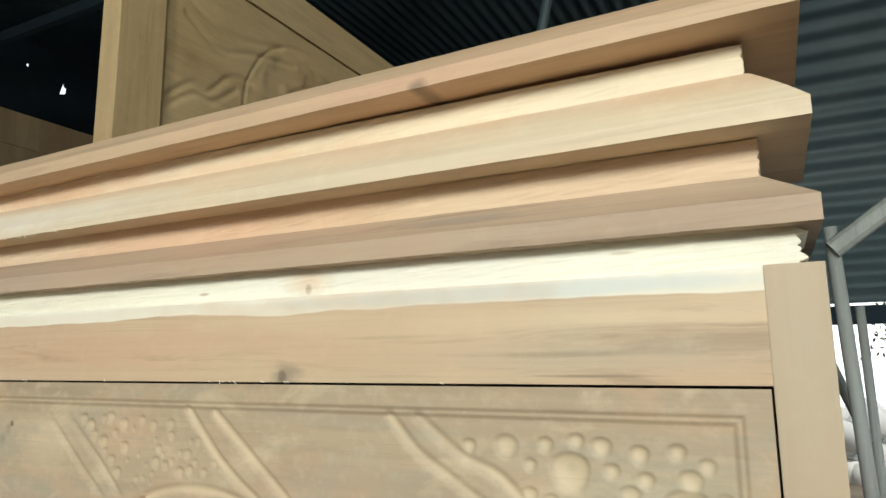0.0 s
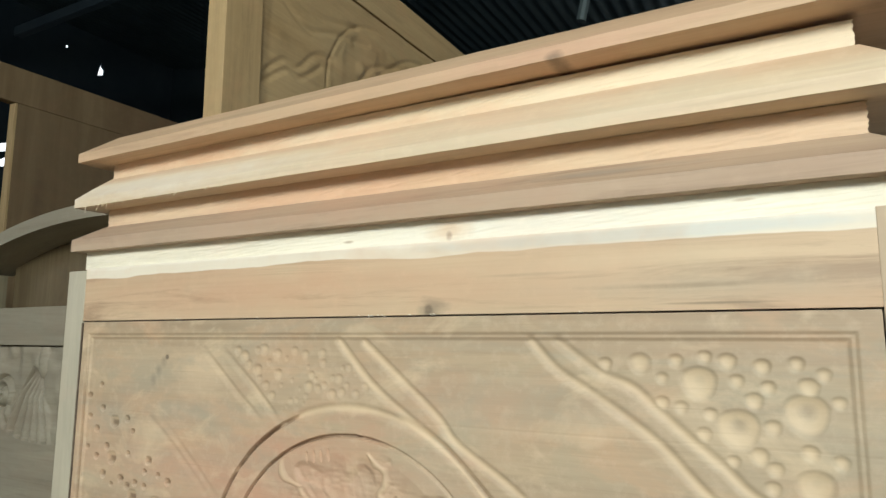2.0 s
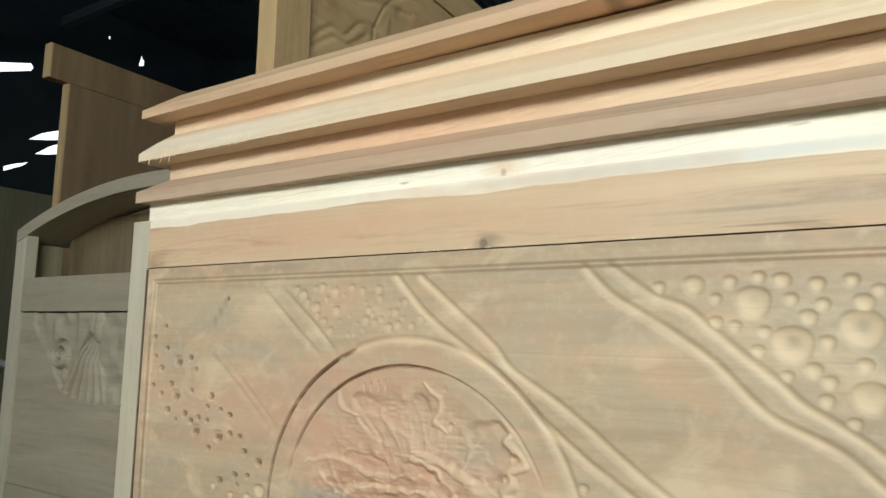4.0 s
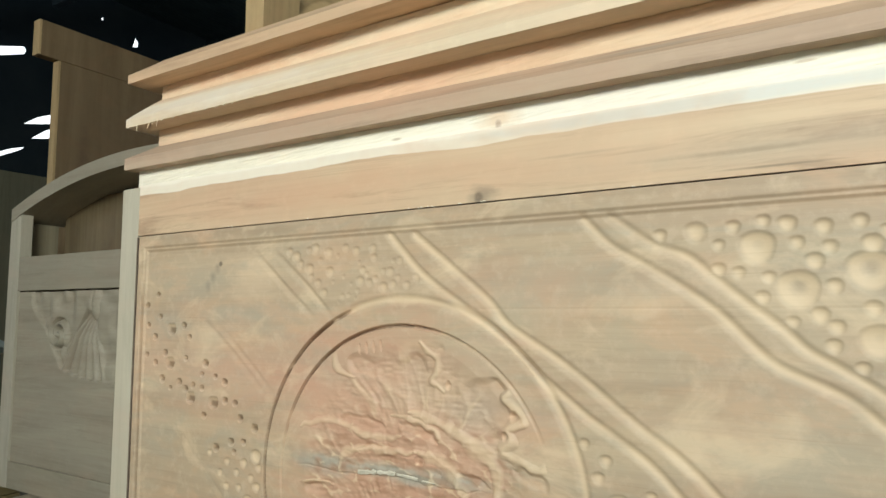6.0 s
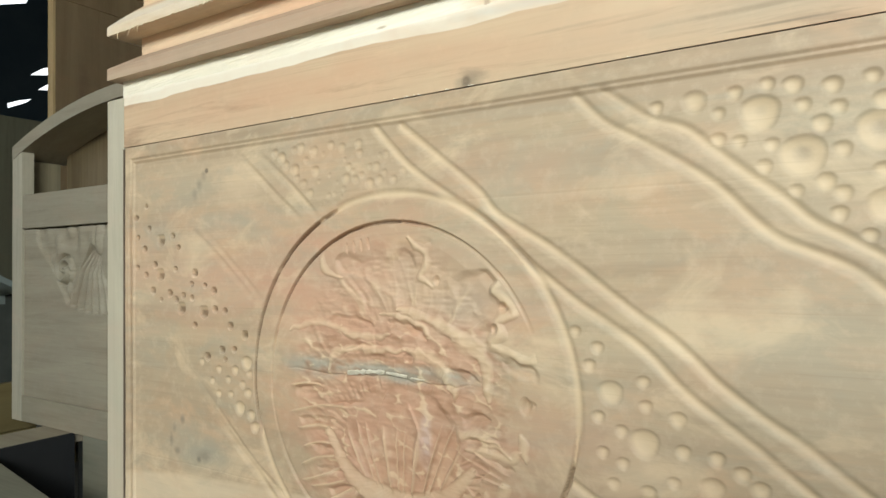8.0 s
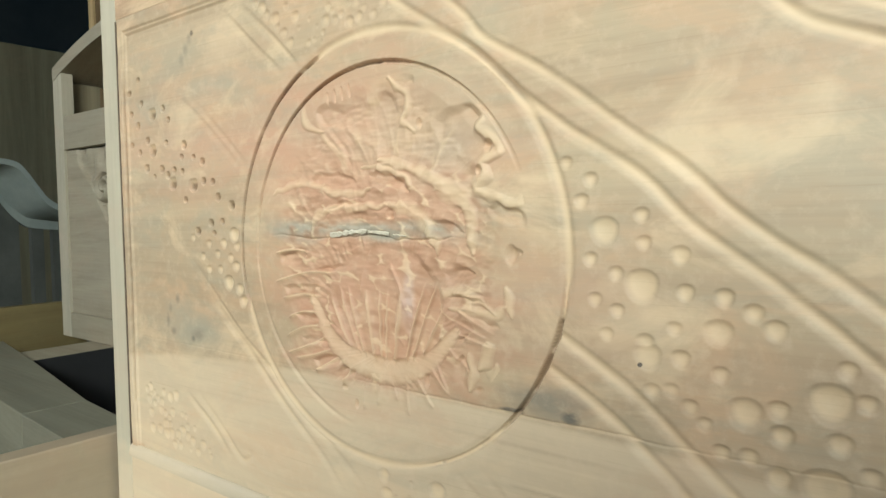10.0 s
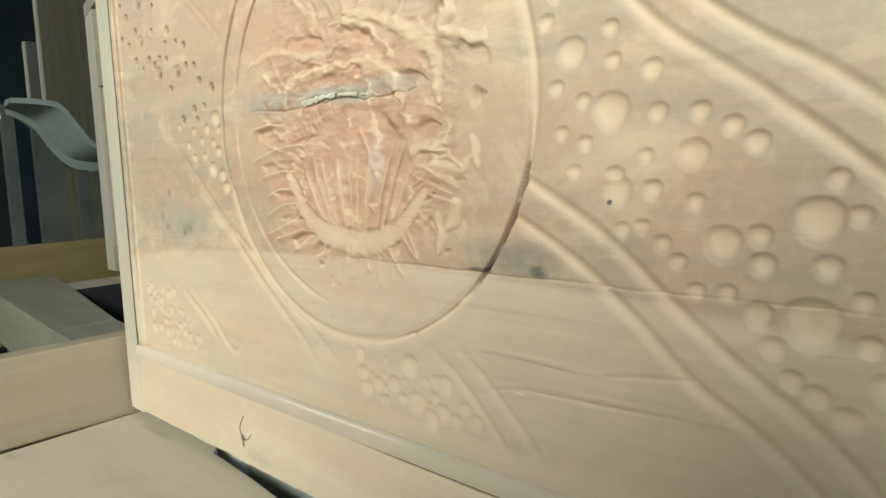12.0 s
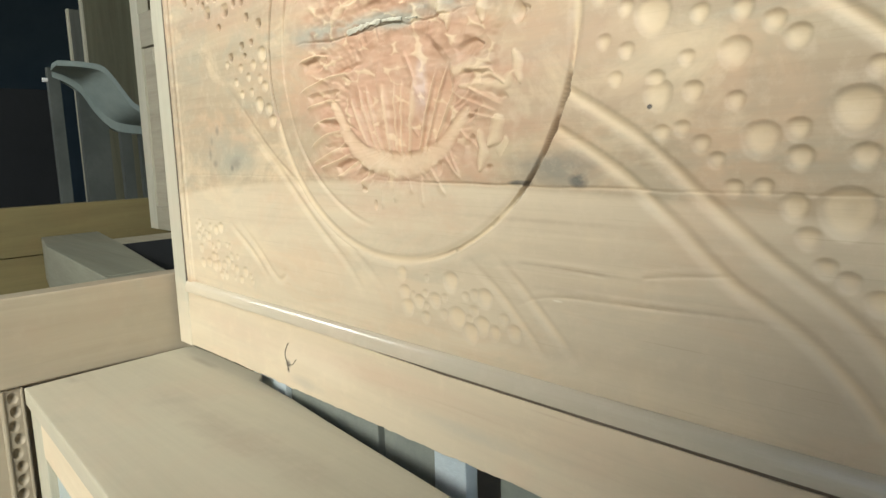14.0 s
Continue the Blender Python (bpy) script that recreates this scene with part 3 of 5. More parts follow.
def dimple(h, x, z, cx, cz, r, depth):
    """A round hollow scooped upwards: deepest above its middle."""
    m = (np.abs(x - cx) < r * 1.2) & (np.abs(z - cz) < r * 1.2)
    u, v = (x[m] - cx) / r - 0.08, (z[m] - cz) / r - 0.26
    b = (u / np.where(u > 0, 0.92, 1.08)) ** 2 + (v / np.where(v > 0, 0.74, 1.26)) ** 2
    h[m] = np.minimum(h[m], np.where(b < 1.2, -depth * (1 - b) - 0.0042 + 0.0004, 0.02))
    return h


# ---------------------------------------------------------------- the shed
def shed():
    tagged(part("ground", box((-60, -60, -0.3), (60, 60, 0.0), 0), M["ground"]), "trodden earth floor covered with pale sawdust", "ground", kind="structure")
    # north wall: corrugated sheets laid flat, open below at its right end
    zs = np.linspace(1.905, 5.6, 520)
    tagged(grid_mesh("wall_north", np.linspace(0.75, 6.5, 3), zs, lambda x, z: (x, 5.6 + 0.012 * np.sin(z * 2 * math.pi / 0.19) + 0 * x, z), M["sheet"]),
           "blue-grey corrugated iron sheets above an open bay", "wall", kind="structure")
    tagged(part("wall_north_boards", box((-10.1, 8.0, 0), (0.75, 8.1, 7.2), 0), M["sheet_dark"]), "dark sooty board wall", "wall", kind="structure")
    tagged(part("lintel", box((0.80, 5.50, 1.735), (6.5, 5.58, 1.880), 0.01), M["sheet_dark"]), "dark timber lintel across the open bay", "beam", kind="structure")
    # west wall, with daylight through its cracks and holes
    bm = bmesh.new()
    outer = [(-3.6, 0), (8.0, 0), (8.0, 7.2), (-3.6, 7.2)]
    holes = [
        [(3.871, 5.416), (4.537, 5.634), (4.575, 5.581), (4.544, 5.505), (3.881, 5.250)],
        [(4.598, 4.375), (4.788, 4.525), (5.078, 4.657), (5.196, 4.707), (5.205, 4.525), (4.864, 4.431)],
        [(4.713, 4.161), (4.940, 4.346), (5.099, 4.432), (5.208, 4.477), (5.217, 4.295), (4.912, 4.197)],
        [(4.273, 3.856), (4.431, 3.934), (4.635, 4.005), (4.555, 3.933), (4.277, 3.785)],
        [(5.772, 6.603), (5.813, 6.619), (5.816, 6.568), (5.775, 6.552)],
        [(6.387, 6.268), (6.500, 6.308), (6.507, 6.409), (6.459, 6.446), (6.444, 6.528), (6.425, 6.434)],
    ]
    edges = []
    for loop in (outer, *holes):
        vs = [bm.verts.new((-10.0, y, z)) for y, z in loop]
        edges += [bm.edges.new((a, b)) for a, b in zip(vs, vs[1:] + vs[:1])]
    bmesh.ops.triangle_fill(bm, use_beauty=True, edges=edges)
    ext = bmesh.ops.extrude_face_region(bm, geom=bm.faces[:])
    bmesh.ops.translate(bm, vec=(-0.03, 0, 0), verts=[v for v in ext["geom"] if isinstance(v, bmesh.types.BMVert)])
    bmesh.ops.recalc_face_normals(bm, faces=bm.faces[:])
    tagged(part("wall_west", bm, M["sheet_dark"]), "dark board wall with daylight through cracks and holes", "wall", kind="structure")
    tagged(part("backdrop", box((-12.1, -4, 2.0), (-12.0, 12, 10.0), 0), M["glare"]), "bright white sky behind the cracked wall", "sky", kind="structure")
    tagged(part("backdrop", box((-2, 15.0, -0.1), (12, 15.1, 6.0), 0), M["glare"]), "bright white sky haze beyond the open bay", "sky", kind="structure")
    # unseen walls added to block light: high to the west, low to the east
    tagged(part("wall_south", box((-10.1, -3.5, 2.98), (0.0, -3.42, 7.0), 0, bm=box((-10.1, -3.5, 0), (0.0, -3.42, 2.52), 0)), M["sheet_dark"]), "unseen dark board wall added to block sky light, with a long lamp slot", "wall", kind="structure")
    # added out of view to shade the panel's lower right
    tagged(part("wall_low", box((1.06, -1.05, 0), (3.6, -1.0, 1.602), 0.01), M["sheet_dark"]), "unseen low board wall added to shade the panel", "wall", kind="structure")
    # roof on poles, open to the front and to the east
    slope = lambda x, y: (x, y, 5.0 - 0.20 * x + 0.02 * np.sin(x * 2 * math.pi / 0.16))
    tagged(grid_mesh("ceiling", np.linspace(0.75, 6.5, 330), np.linspace(-3.4, 5.7, 3), slope, M["sheet_dark"]), "dark underside of a corrugated iron roof", "ceiling", kind="structure")
    tagged(grid_mesh("ceiling_west", np.linspace(-10.1, 0.75, 620), np.linspace(-3.4, 8.1, 3), slope, M["roof"]), "dark underside of the roof's high side", "ceiling", kind="structure")
    for y in (1.2, 2.9):
        tagged(part("roof_beam", box((-6.0, y, 4.62), (1.5, y + 0.08, 4.72), 0.01), M["sheet_dark"]), "dark timber roof beam under iron sheets", "beam", "roof beams")


def poles():
    def pole(name, lo, hi, r, label):
        t = thing(name, label, "post", "rack posts")
        part("shaft", rod(lo, hi, r, r * 0.92, 14), M["post"], t, smooth=True)
        part("footing", box((lo[0] - 0.14, lo[1] - 0.14, 0.0), (lo[0] + 0.14, lo[1] + 0.14, 0.10), 0.02), M["sheet"], t)
        return t

    pole("rack_post", (1.425, 2.3, 0.05), (1.348, 2.3, 1.985), 0.026, "grey timber rack post leaning beside the open bay")
    pole("rack_post", (1.490, 2.9, 0.05), (1.474, 2.9, 1.72), 0.020, "thin grey timber rack post beside the open bay")
    t = thing("brace", "pale diagonal timber brace nailed to a post", "brace")
    part("bar", rod((1.345, 2.27, 1.895), (2.04, 2.27, 2.405), 0.036), M["post"], t)
    t = thing("brace", "short slanting timber strut at a post's foot", "brace")
    part("bar", rod((1.30, 2.36, 1.50), (1.445, 2.86, 1.16), 0.02), M["post"], t)
    t = thing("hanging_strip", "grey iron strip hanging under the dark roof", "strip")
    part("bar", rod((-0.12, 3.48, 3.62), (0.19, 3.48, 4.96), 0.035, 0.035, 8), M["sheet"], t)


def outside():
    """What shows through the open bay: a pale heap and sunlit leaves."""
    bm = bmesh.new()
    rng = random.Random(5)
    for k in range(130):
        r = rng.uniform(0.10, 0.30)
        x, y = rng.uniform(1.2, 5.4), rng.uniform(8.5, 10.8)
        z = rng.uniform(0.05, 1.0) * (0.95 - abs(x - 2.9) / 4)
        bmesh.ops.create_icosphere(bm, subdivisions=2, radius=r, matrix=Matrix.LocRotScale((x, y, max(z, 0.05)), Euler((rng.random() * 3, rng.random() * 3, 0)), (1, 0.7, 0.8)))
    tagged(part("offcut_sacks", bm, M["white"], smooth=True), "heap of pale sacks and offcuts in the daylight", "heap", kind="stuff")
    t = thing("tree", "small sunlit tree outside the open bay", "tree")
    trunk = rod((3.4, 11.6, 0), (3.5, 11.7, 1.7), 0.09, 0.05)
    for k in range(7):
        a = k * 0.9
        rod((3.48, 11.68, 1.2 + 0.08 * k), (3.48 + 0.9 * math.cos(a), 11.68 + 0.7 * math.sin(a), 2.1 + 0.12 * k), 0.035, 0.012, 6, trunk)
    part("trunk", trunk, M["post"], t)
    bm = bmesh.new()
    for k in range(1500):
        a, e = rng.uniform(0, 6.28), rng.uniform(-0.6, 1.2)
        rad = 1.3 * rng.random() ** 0.5 * (0.8 + 0.35 * math.sin(3 * a))
        p = Vector((3.5 + rad * math.cos(a) * math.cos(e), 11.7 + rad * math.sin(a) * math.cos(e), 2.0 + 0.9 * rad * math.sin(e)))
        m = Matrix.LocRotScale(p, Euler((rng.random() * 6, rng.random() * 6, rng.random() * 6)), None)
        vs = [bm.verts.new(m @ Vector(c)) for c in ((-0.05, 0, 0), (0, -0.022, 0.008), (0.05, 0, 0), (0, 0.022, 0.008))]
        bm.faces.new(vs)
    part("crown", bm, M["leaf"], t)


shed()
poles()
outside()

# ---------------------------------------------------------------- the carved panel's relief
X0, X1, Z0, Z1 = 0.0705, 1.1288, 0.8365, 1.4984
FACE = -0.002
CX, CZ = 0.5935, 1.165
HIGH_ROADS = [
    [(0.822, 1.472), (0.851, 1.442), (0.889, 1.418), (0.922, 1.396), (0.951, 1.373), (0.978, 1.344), (0.999, 1.326), (1.029, 1.312), (1.053, 1.299), (1.075, 1.278), (1.106, 1.252)],
    [(0.850, 1.472), (0.892, 1.441), (0.923, 1.428), (0.947, 1.407), (0.974, 1.383), (1.001, 1.361), (1.020, 1.342), (1.042, 1.328), (1.063, 1.314), (1.080, 1.301), (1.106, 1.280)],
]
MIDDLE_ROADS = [
    [(0.575, 1.470), (0.620, 1.423), (0.674, 1.385), (0.718, 1.356), (0.762, 1.316), (0.816, 1.274), (0.846, 1.255), (0.873, 1.237), (0.891, 1.222), (0.910, 1.202), (0.932, 1.183), (0.971, 1.155), (0.996, 1.135), (1.016, 1.119), (1.033, 1.104), (1.058, 1.082), (1.106, 1.040)],
    [(0.612, 1.468), (0.667, 1.424), (0.711, 1.388), (0.735, 1.361), (0.785, 1.330), (0.816, 1.309), (0.849, 1.283), (0.879, 1.260), (0.907, 1.241), (0.926, 1.224), (0.944, 1.206), (0.964, 1.190), (0.985, 1.175), (1.009, 1.160), (1.036, 1.139), (1.056, 1.124), (1.106, 1.085)],
]
LOW_ROADS = [
    [(0.814, 1.095), (0.848, 1.075), (0.876, 1.057), (0.898, 1.039), (0.914, 1.024), (0.934, 1.007), (0.952, 0.992), (0.973, 0.976), (1.000, 0.958), (1.018, 0.944), (1.040, 0.922), (1.062, 0.890)],
    [(0.803, 1.066), (0.838, 1.046), (0.867, 1.027), (0.885, 1.012), (0.906, 0.995), (0.926, 0.975), (0.946, 0.957), (0.967, 0.945), (0.988, 0.932), (1.004, 0.919), (1.020, 0.903), (1.038, 0.880)],
]
BRANCHES = [
    [(0.222, 1.170), (0.29, 1.11), (0.363, 1.049), (0.419, 1.012), (0.481, 0.967), (0.538, 0.931), (0.578, 0.900)],
    [(0.235, 1.150), (0.31, 1.082), (0.385, 1.023), (0.45, 0.968), (0.509, 0.925), (0.545, 0.885)],
    [(0.696, 0.952), (0.737, 0.923), (0.769, 0.891), (0.795, 0.864)],
    [(0.724, 0.963), (0.763, 0.931), (0.794, 0.901), (0.828, 0.868)],
    [(0.335, 1.464), (0.406, 1.404), (0.455, 1.366)],
    [(0.375, 1.462), (0.437, 1.411), (0.486, 1.366)],
    [(0.225, 1.372), (0.309, 1.310), (0.372, 1.258)],
    [(0.262, 1.362), (0.344, 1.295), (0.382, 1.262)],
    [(0.228, 0.958), (0.289, 0.918), (0.330, 0.885)],
    [(0.255, 0.962), (0.316, 0.917), (0.352, 0.888), (0.372, 0.893), (0.372, 0.905)],
]
STONES_TOP = [(0.899, 1.449, 9), (0.932, 1.450, 14), (0.952, 1.437, 8), (0.965, 1.453, 9), (0.990, 1.457, 9), (1.009, 1.453, 11), (0.984, 1.433, 21), (1.016, 1.436, 9), (1.037, 1.449, 10), (1.029, 1.419, 11), (1.041, 1.431, 9), (0.951, 1.414, 10), (0.968, 1.411, 9), (0.993, 1.406, 9), (0.987, 1.388, 10), (1.015, 1.394, 24), (1.064, 1.452, 9), (1.072, 1.432, 12), (1.043, 1.397, 10), (1.031, 1.372, 11), (1.043, 1.362, 10), (1.070, 1.378, 10), (1.069, 1.409, 24), (1.040, 1.346, 10), (1.010, 1.366, 9), (1.084, 1.443, 9), (1.072, 1.350, 20), (1.094, 1.420, 9), (1.092, 1.372, 9), (1.060, 1.328, 9), (1.090, 1.325, 13)]
STONES_MID = [(0.818, 1.243, 8), (0.840, 1.228, 9), (0.832, 1.211, 9), (0.852, 1.186, 17), (0.883, 1.199, 9), (0.885, 1.177, 9), (0.913, 1.168, 11), (0.840, 1.163, 9), (0.862, 1.152, 9), (0.883, 1.143, 19), (0.844, 1.130, 9), (0.863, 1.122, 9), (0.917, 1.140, 10), (0.945, 1.138, 10), (0.965, 1.128, 10), (0.909, 1.112, 8), (0.886, 1.099, 10), (0.854, 1.102, 9), (0.941, 1.111, 15), (0.979, 1.117, 11), (0.914, 1.089, 10), (0.892, 1.061, 9), (0.907, 1.064, 8), (0.943, 1.081, 9), (0.960, 1.055, 16), (1.013, 1.071, 19), (0.888, 1.088, 15), (0.982, 1.061, 10)]
STONES_LOW = [(1.034, 1.074, 9), (1.023, 1.095, 9), (0.984, 1.043, 11), (0.921, 1.053, 9), (0.932, 1.042, 8), (1.019, 1.044, 11), (0.963, 1.024, 9), (0.944, 1.023, 9), (0.982, 1.012, 12), (1.012, 1.010, 21), (0.991, 0.993, 10), (1.041, 1.001, 10), (1.037, 1.026, 9), (1.002, 0.975, 9), (1.015, 0.968, 9), (1.032, 0.957, 11), (1.052, 0.978, 15), (1.070, 1.030, 12), (1.075, 0.995, 9), (1.062, 0.945, 9), (1.085, 0.965, 12), (1.050, 1.055, 8), (1.088, 1.010, 9), (1.075, 0.925, 9)]


PETAL_TIPS = [
    (4.6, 150, [(0.509, 1.319), (0.526, 1.328), (0.558, 1.320), (0.570, 1.304), (0.552, 1.294), (0.525, 1.296), (0.511, 1.306)]),
    (3.0, 40, [(0.580, 1.317), (0.613, 1.330), (0.634, 1.311), (0.637, 1.291), (0.619, 1.262), (0.595, 1.272), (0.583, 1.294)]),
    (4.6, 50, [(0.651, 1.287), (0.669, 1.298), (0.701, 1.303), (0.727, 1.310), (0.737, 1.298), (0.730, 1.279), (0.743, 1.265), (0.734, 1.253), (0.726, 1.246), (0.730, 1.237), (0.720, 1.228), (0.686, 1.233), (0.661, 1.245), (0.650, 1.265)]),
    (4.0, 70, [(0.625, 1.340), (0.652, 1.340), (0.655, 1.327), (0.636, 1.327)]),
]
PETAL_FOLDS = [
    (4.8, 80, [(0.587, 1.246), (0.611, 1.250), (0.630, 1.241), (0.645, 1.232), (0.645, 1.224), (0.626, 1.227), (0.610, 1.233), (0.594, 1.237)]),
    (3.6, 80, [(0.494, 1.248), (0.523, 1.251), (0.555, 1.248), (0.568, 1.235), (0.550, 1.230), (0.513, 1.233), (0.492, 1.239)]),
    (4.2, 90, [(0.541, 1.220), (0.576, 1.220), (0.586, 1.217), (0.567, 1.213), (0.540, 1.208), (0.526, 1.209)]),
    (4.0, 80, [(0.732, 1.212), (0.757, 1.209), (0.778, 1.203), (0.781, 1.196), (0.769, 1.186), (0.745, 1.196)]),
]
PETAL_ROOTS = [
    (2.6, 90, [(0.511, 1.194), (0.540, 1.206), (0.576, 1.208), (0.609, 1.204), (0.648, 1.198), (0.656, 1.188), (0.501, 1.186)]),
    (4.0, 60, [(0.667, 1.200), (0.692, 1.197), (0.709, 1.186), (0.706, 1.182), (0.681, 1.178), (0.672, 1.187)]),
    (4.6, 90, [(0.440, 1.158), (0.475, 1.165), (0.490, 1.155), (0.469, 1.142), (0.443, 1.142)]),
]
LEAVES_WEST = [
    (4.0, 90, [(0.500, 1.143), (0.538, 1.150), (0.565, 1.150), (0.551, 1.141), (0.509, 1.137)]),
    (4.6, 100, [(0.467, 1.088), (0.517, 1.086), (0.535, 1.074), (0.507, 1.073), (0.477, 1.076)]),
    (4.6, 100, [(0.476, 1.062), (0.535, 1.065), (0.548, 1.057), (0.515, 1.053), (0.481, 1.053)]),
    (4.8, 110, [(0.495, 1.038), (0.534, 1.049), (0.552, 1.041), (0.524, 1.028), (0.500, 1.026)]),
    (4.8, 110, [(0.528, 1.019), (0.543, 1.037), (0.566, 1.034), (0.556, 1.020)]),
    (4.4, 95, [(0.447, 1.118), (0.480, 1.124), (0.510, 1.118), (0.490, 1.110), (0.460, 1.106)]),
]
LEAVES_EAST = [
    (3.6, 70, [(0.684, 1.148), (0.712, 1.152), (0.725, 1.144), (0.705, 1.133), (0.687, 1.135)]),
    (4.2, 80, [(0.698, 1.127), (0.725, 1.123), (0.738, 1.116), (0.718, 1.115), (0.691, 1.120)]),
    (4.0, 60, [(0.718, 1.104), (0.744, 1.103), (0.753, 1.094), (0.737, 1.095)]),
    (4.0, 70, [(0.679, 1.082), (0.718, 1.091), (0.704, 1.079), (0.686, 1.071)]),
    (3.6, 60, [(0.697, 1.061), (0.707, 1.071), (0.717, 1.058), (0.713, 1.036), (0.702, 1.040)]),
    (3.0, 60, [(0.763, 1.171), (0.778, 1.166), (0.769, 1.154), (0.757, 1.156)]),
]
RIDGES_HIGH = [
    (4.0, [(0.493, 1.334), (0.490, 1.318), (0.499, 1.302), (0.520, 1.294)]),
    (4.2, [(0.620, 1.341), (0.630, 1.329), (0.644, 1.322), (0.640, 1.307), (0.637, 1.294), (0.651, 1.287)]),
    (4.6, [(0.728, 1.322), (0.739, 1.308), (0.741, 1.295), (0.731, 1.281), (0.751, 1.269), (0.749, 1.257), (0.734, 1.251), (0.736, 1.235), (0.726, 1.225), (0.757, 1.212), (0.768, 1.209), (0.778, 1.216), (0.790, 1.216)]),
    (7.0, [(0.603, 1.260), (0.642, 1.251), (0.672, 1.239), (0.699, 1.224), (0.716, 1.205), (0.719, 1.181), (0.719, 1.165)]),
]
RIDGES_LOW = [
    (2.8, [(0.577, 1.252), (0.603, 1.252), (0.626, 1.247), (0.649, 1.234)]),
    (4.2, [(0.496, 1.178), (0.499, 1.194), (0.512, 1.205), (0.540, 1.212), (0.576, 1.211), (0.610, 1.211)]),
    (6.0, [(0.610, 1.213), (0.649, 1.206), (0.667, 1.192), (0.681, 1.167)]),
    (3.4, [(0.654, 1.119), (0.698, 1.128), (0.731, 1.118), (0.747, 1.112)]),
    (3.2, [(0.694, 1.109), (0.744, 1.109), (0.760, 1.120)]),
    (3.4, [(0.757, 1.135), (0.764, 1.120), (0.766, 1.110)]),
    (3.0, [(0.436, 1.228), (0.484, 1.239), (0.541, 1.227), (0.594, 1.228)]),
    (5.0, [(0.737, 1.082), (0.738, 1.071), (0.732, 1.060)]),
    (5.0, [(0.748, 1.062), (0.746, 1.049), (0.753, 1.036)]),
    (4.0, [(0.717, 1.069), (0.724, 1.054), (0.717, 1.036)]),
]


def flower(x, z):
    """The half-carved flower: hollowed petals with crisp rims, rounded petal edges, a pleated bud in a smooth cup.
    Gives height and how pale the edges are.
    """
    warp = soft_noise(x, z, 0.045, 12) - 0.5
    fine = soft_noise(x, z, 0.012, 13) - 0.5
    grit = soft_noise(x * 0.28, z, 0.0034, 17) - 0.5
    small = chips(x * 0.55 + 0.012 * warp, z + 0.25 * x, 0.0095, 16)
    xw, zw = x + 0.007 * fine, z + 0.0035 * warp + 0.005 * (soft_noise(x, z, 0.010, 14) - 0.5)
    crest = np.zeros(x.shape)

    # the ground: broad gouge strokes that run outwards from the bud, over its rough lower end
    heart, far = np.arctan2(z - 1.06, x - 0.608), np.hypot(x - 0.608, z - 1.06)
    strokes = chips(heart * 0.13 + 0.03 * warp, far * 0.45 + 0.01 * fine, 0.020, 21)
    worked = np.clip((0.158 - np.hypot(x - 0.598, (z - 1.175) * 0.95)) / 0.02, 0, 1)
    veins = soft_noise(heart * 0.16 + 0.02 * warp, far * 0.18, 0.0042, 23) - 0.5
    patchy = soft_noise(x, z, 0.05, 27)
    f = worked * (-0.0030 + 0.0030 * strokes * (0.3 + 1.2 * patchy) + 0.0013 * veins * (1.3 - patchy) + 0.0017 * small * np.clip((1.27 - z) / 0.04, 0.35, 1) + 0.0009 * grit + 0.0016 * warp)

    # above the bud the strokes fan out long and flat
    ray, reach = np.arctan2(z - 1.185, x - 0.615), np.hypot(x - 0.615, z - 1.185)
    long = chips(ray * 0.10 + 0.012 * warp, reach * 0.34 + 0.004 * fine, 0.0165, 71)
    thin = chips(ray * 0.10 + 0.010 * warp + 0.3, reach * 0.22, 0.0072, 72)
    high = worked * np.clip((z - 1.232) / 0.02, 0, 1)
    f += high * (-0.0016 + 0.0036 * long * (0.4 + 1.1 * patchy) + 0.0008 * thin)
    crest = np.maximum(crest, 0.6 * high * np.clip((long - 0.42) / 0.2, 0, 1) * patchy * 1.4)

    def hollow(points, depth, way, soft=1.0):
        """A scooped hollow with a crisp rim, deepest towards one side."""
        nonlocal f
        p = smooth_path([*points, points[0]], 5)
        m = (np.abs(xw - p[:, 0].mean()) < 0.075) & (np.abs(zw - p[:, 1].mean()) < 0.06)
        u, v = xw[m], zw[m]
        inside = np.zeros(u.shape, bool)
        for (ax, az), (bx, bz) in zip(p[:-1], p[1:]):
            if abs(bz - az) > 1e-9:
                inside ^= ((az > v) != (bz > v)) & (u < (bx - ax) * (v - az) / (bz - az) + ax)
        d = np.abs(beside_path(u, v, p, 0.1)[0])
        span = max(np.ptp(p[:, 0]), np.ptp(p[:, 1])) / 2
        g = np.clip(((u - p[:, 0].mean()) * math.cos(way) + (v - p[:, 1].mean()) * math.sin(way)) / span, -1, 1)
        e = np.clip(d / (soft * (0.0026 + 0.0036 * (1 - g))), 0, 1)
        f[m] -= inside * depth * e * e * (3 - 2 * e) * (0.62 + 0.38 * g) * (0.75 + 0.5 * soft_noise(u, v, 0.012, 29))

    def lip(points, height, steep=0.0032, gentle=0.024):
        """A leaf's edge: the ground climbs slowly to it from below and drops at once above it."""
        p = smooth_path(points, 6)
        if p[-1][0] < p[0][0]:
            p = p[::-1]
        s, at = beside_path(x, z, p)
        u = np.where(s > 0, np.clip(1 - s / steep, 0, 1), np.clip(1 + s / gentle, 0, 1))
        return 1.05 * height * u * u * np.clip(np.minimum(at, 1 - at) * 5 + 0.1, 0, 1)

    for depth, way, points in PETAL_TIPS:
        hollow(points, depth * 0.00105, radians(way), 2.0)
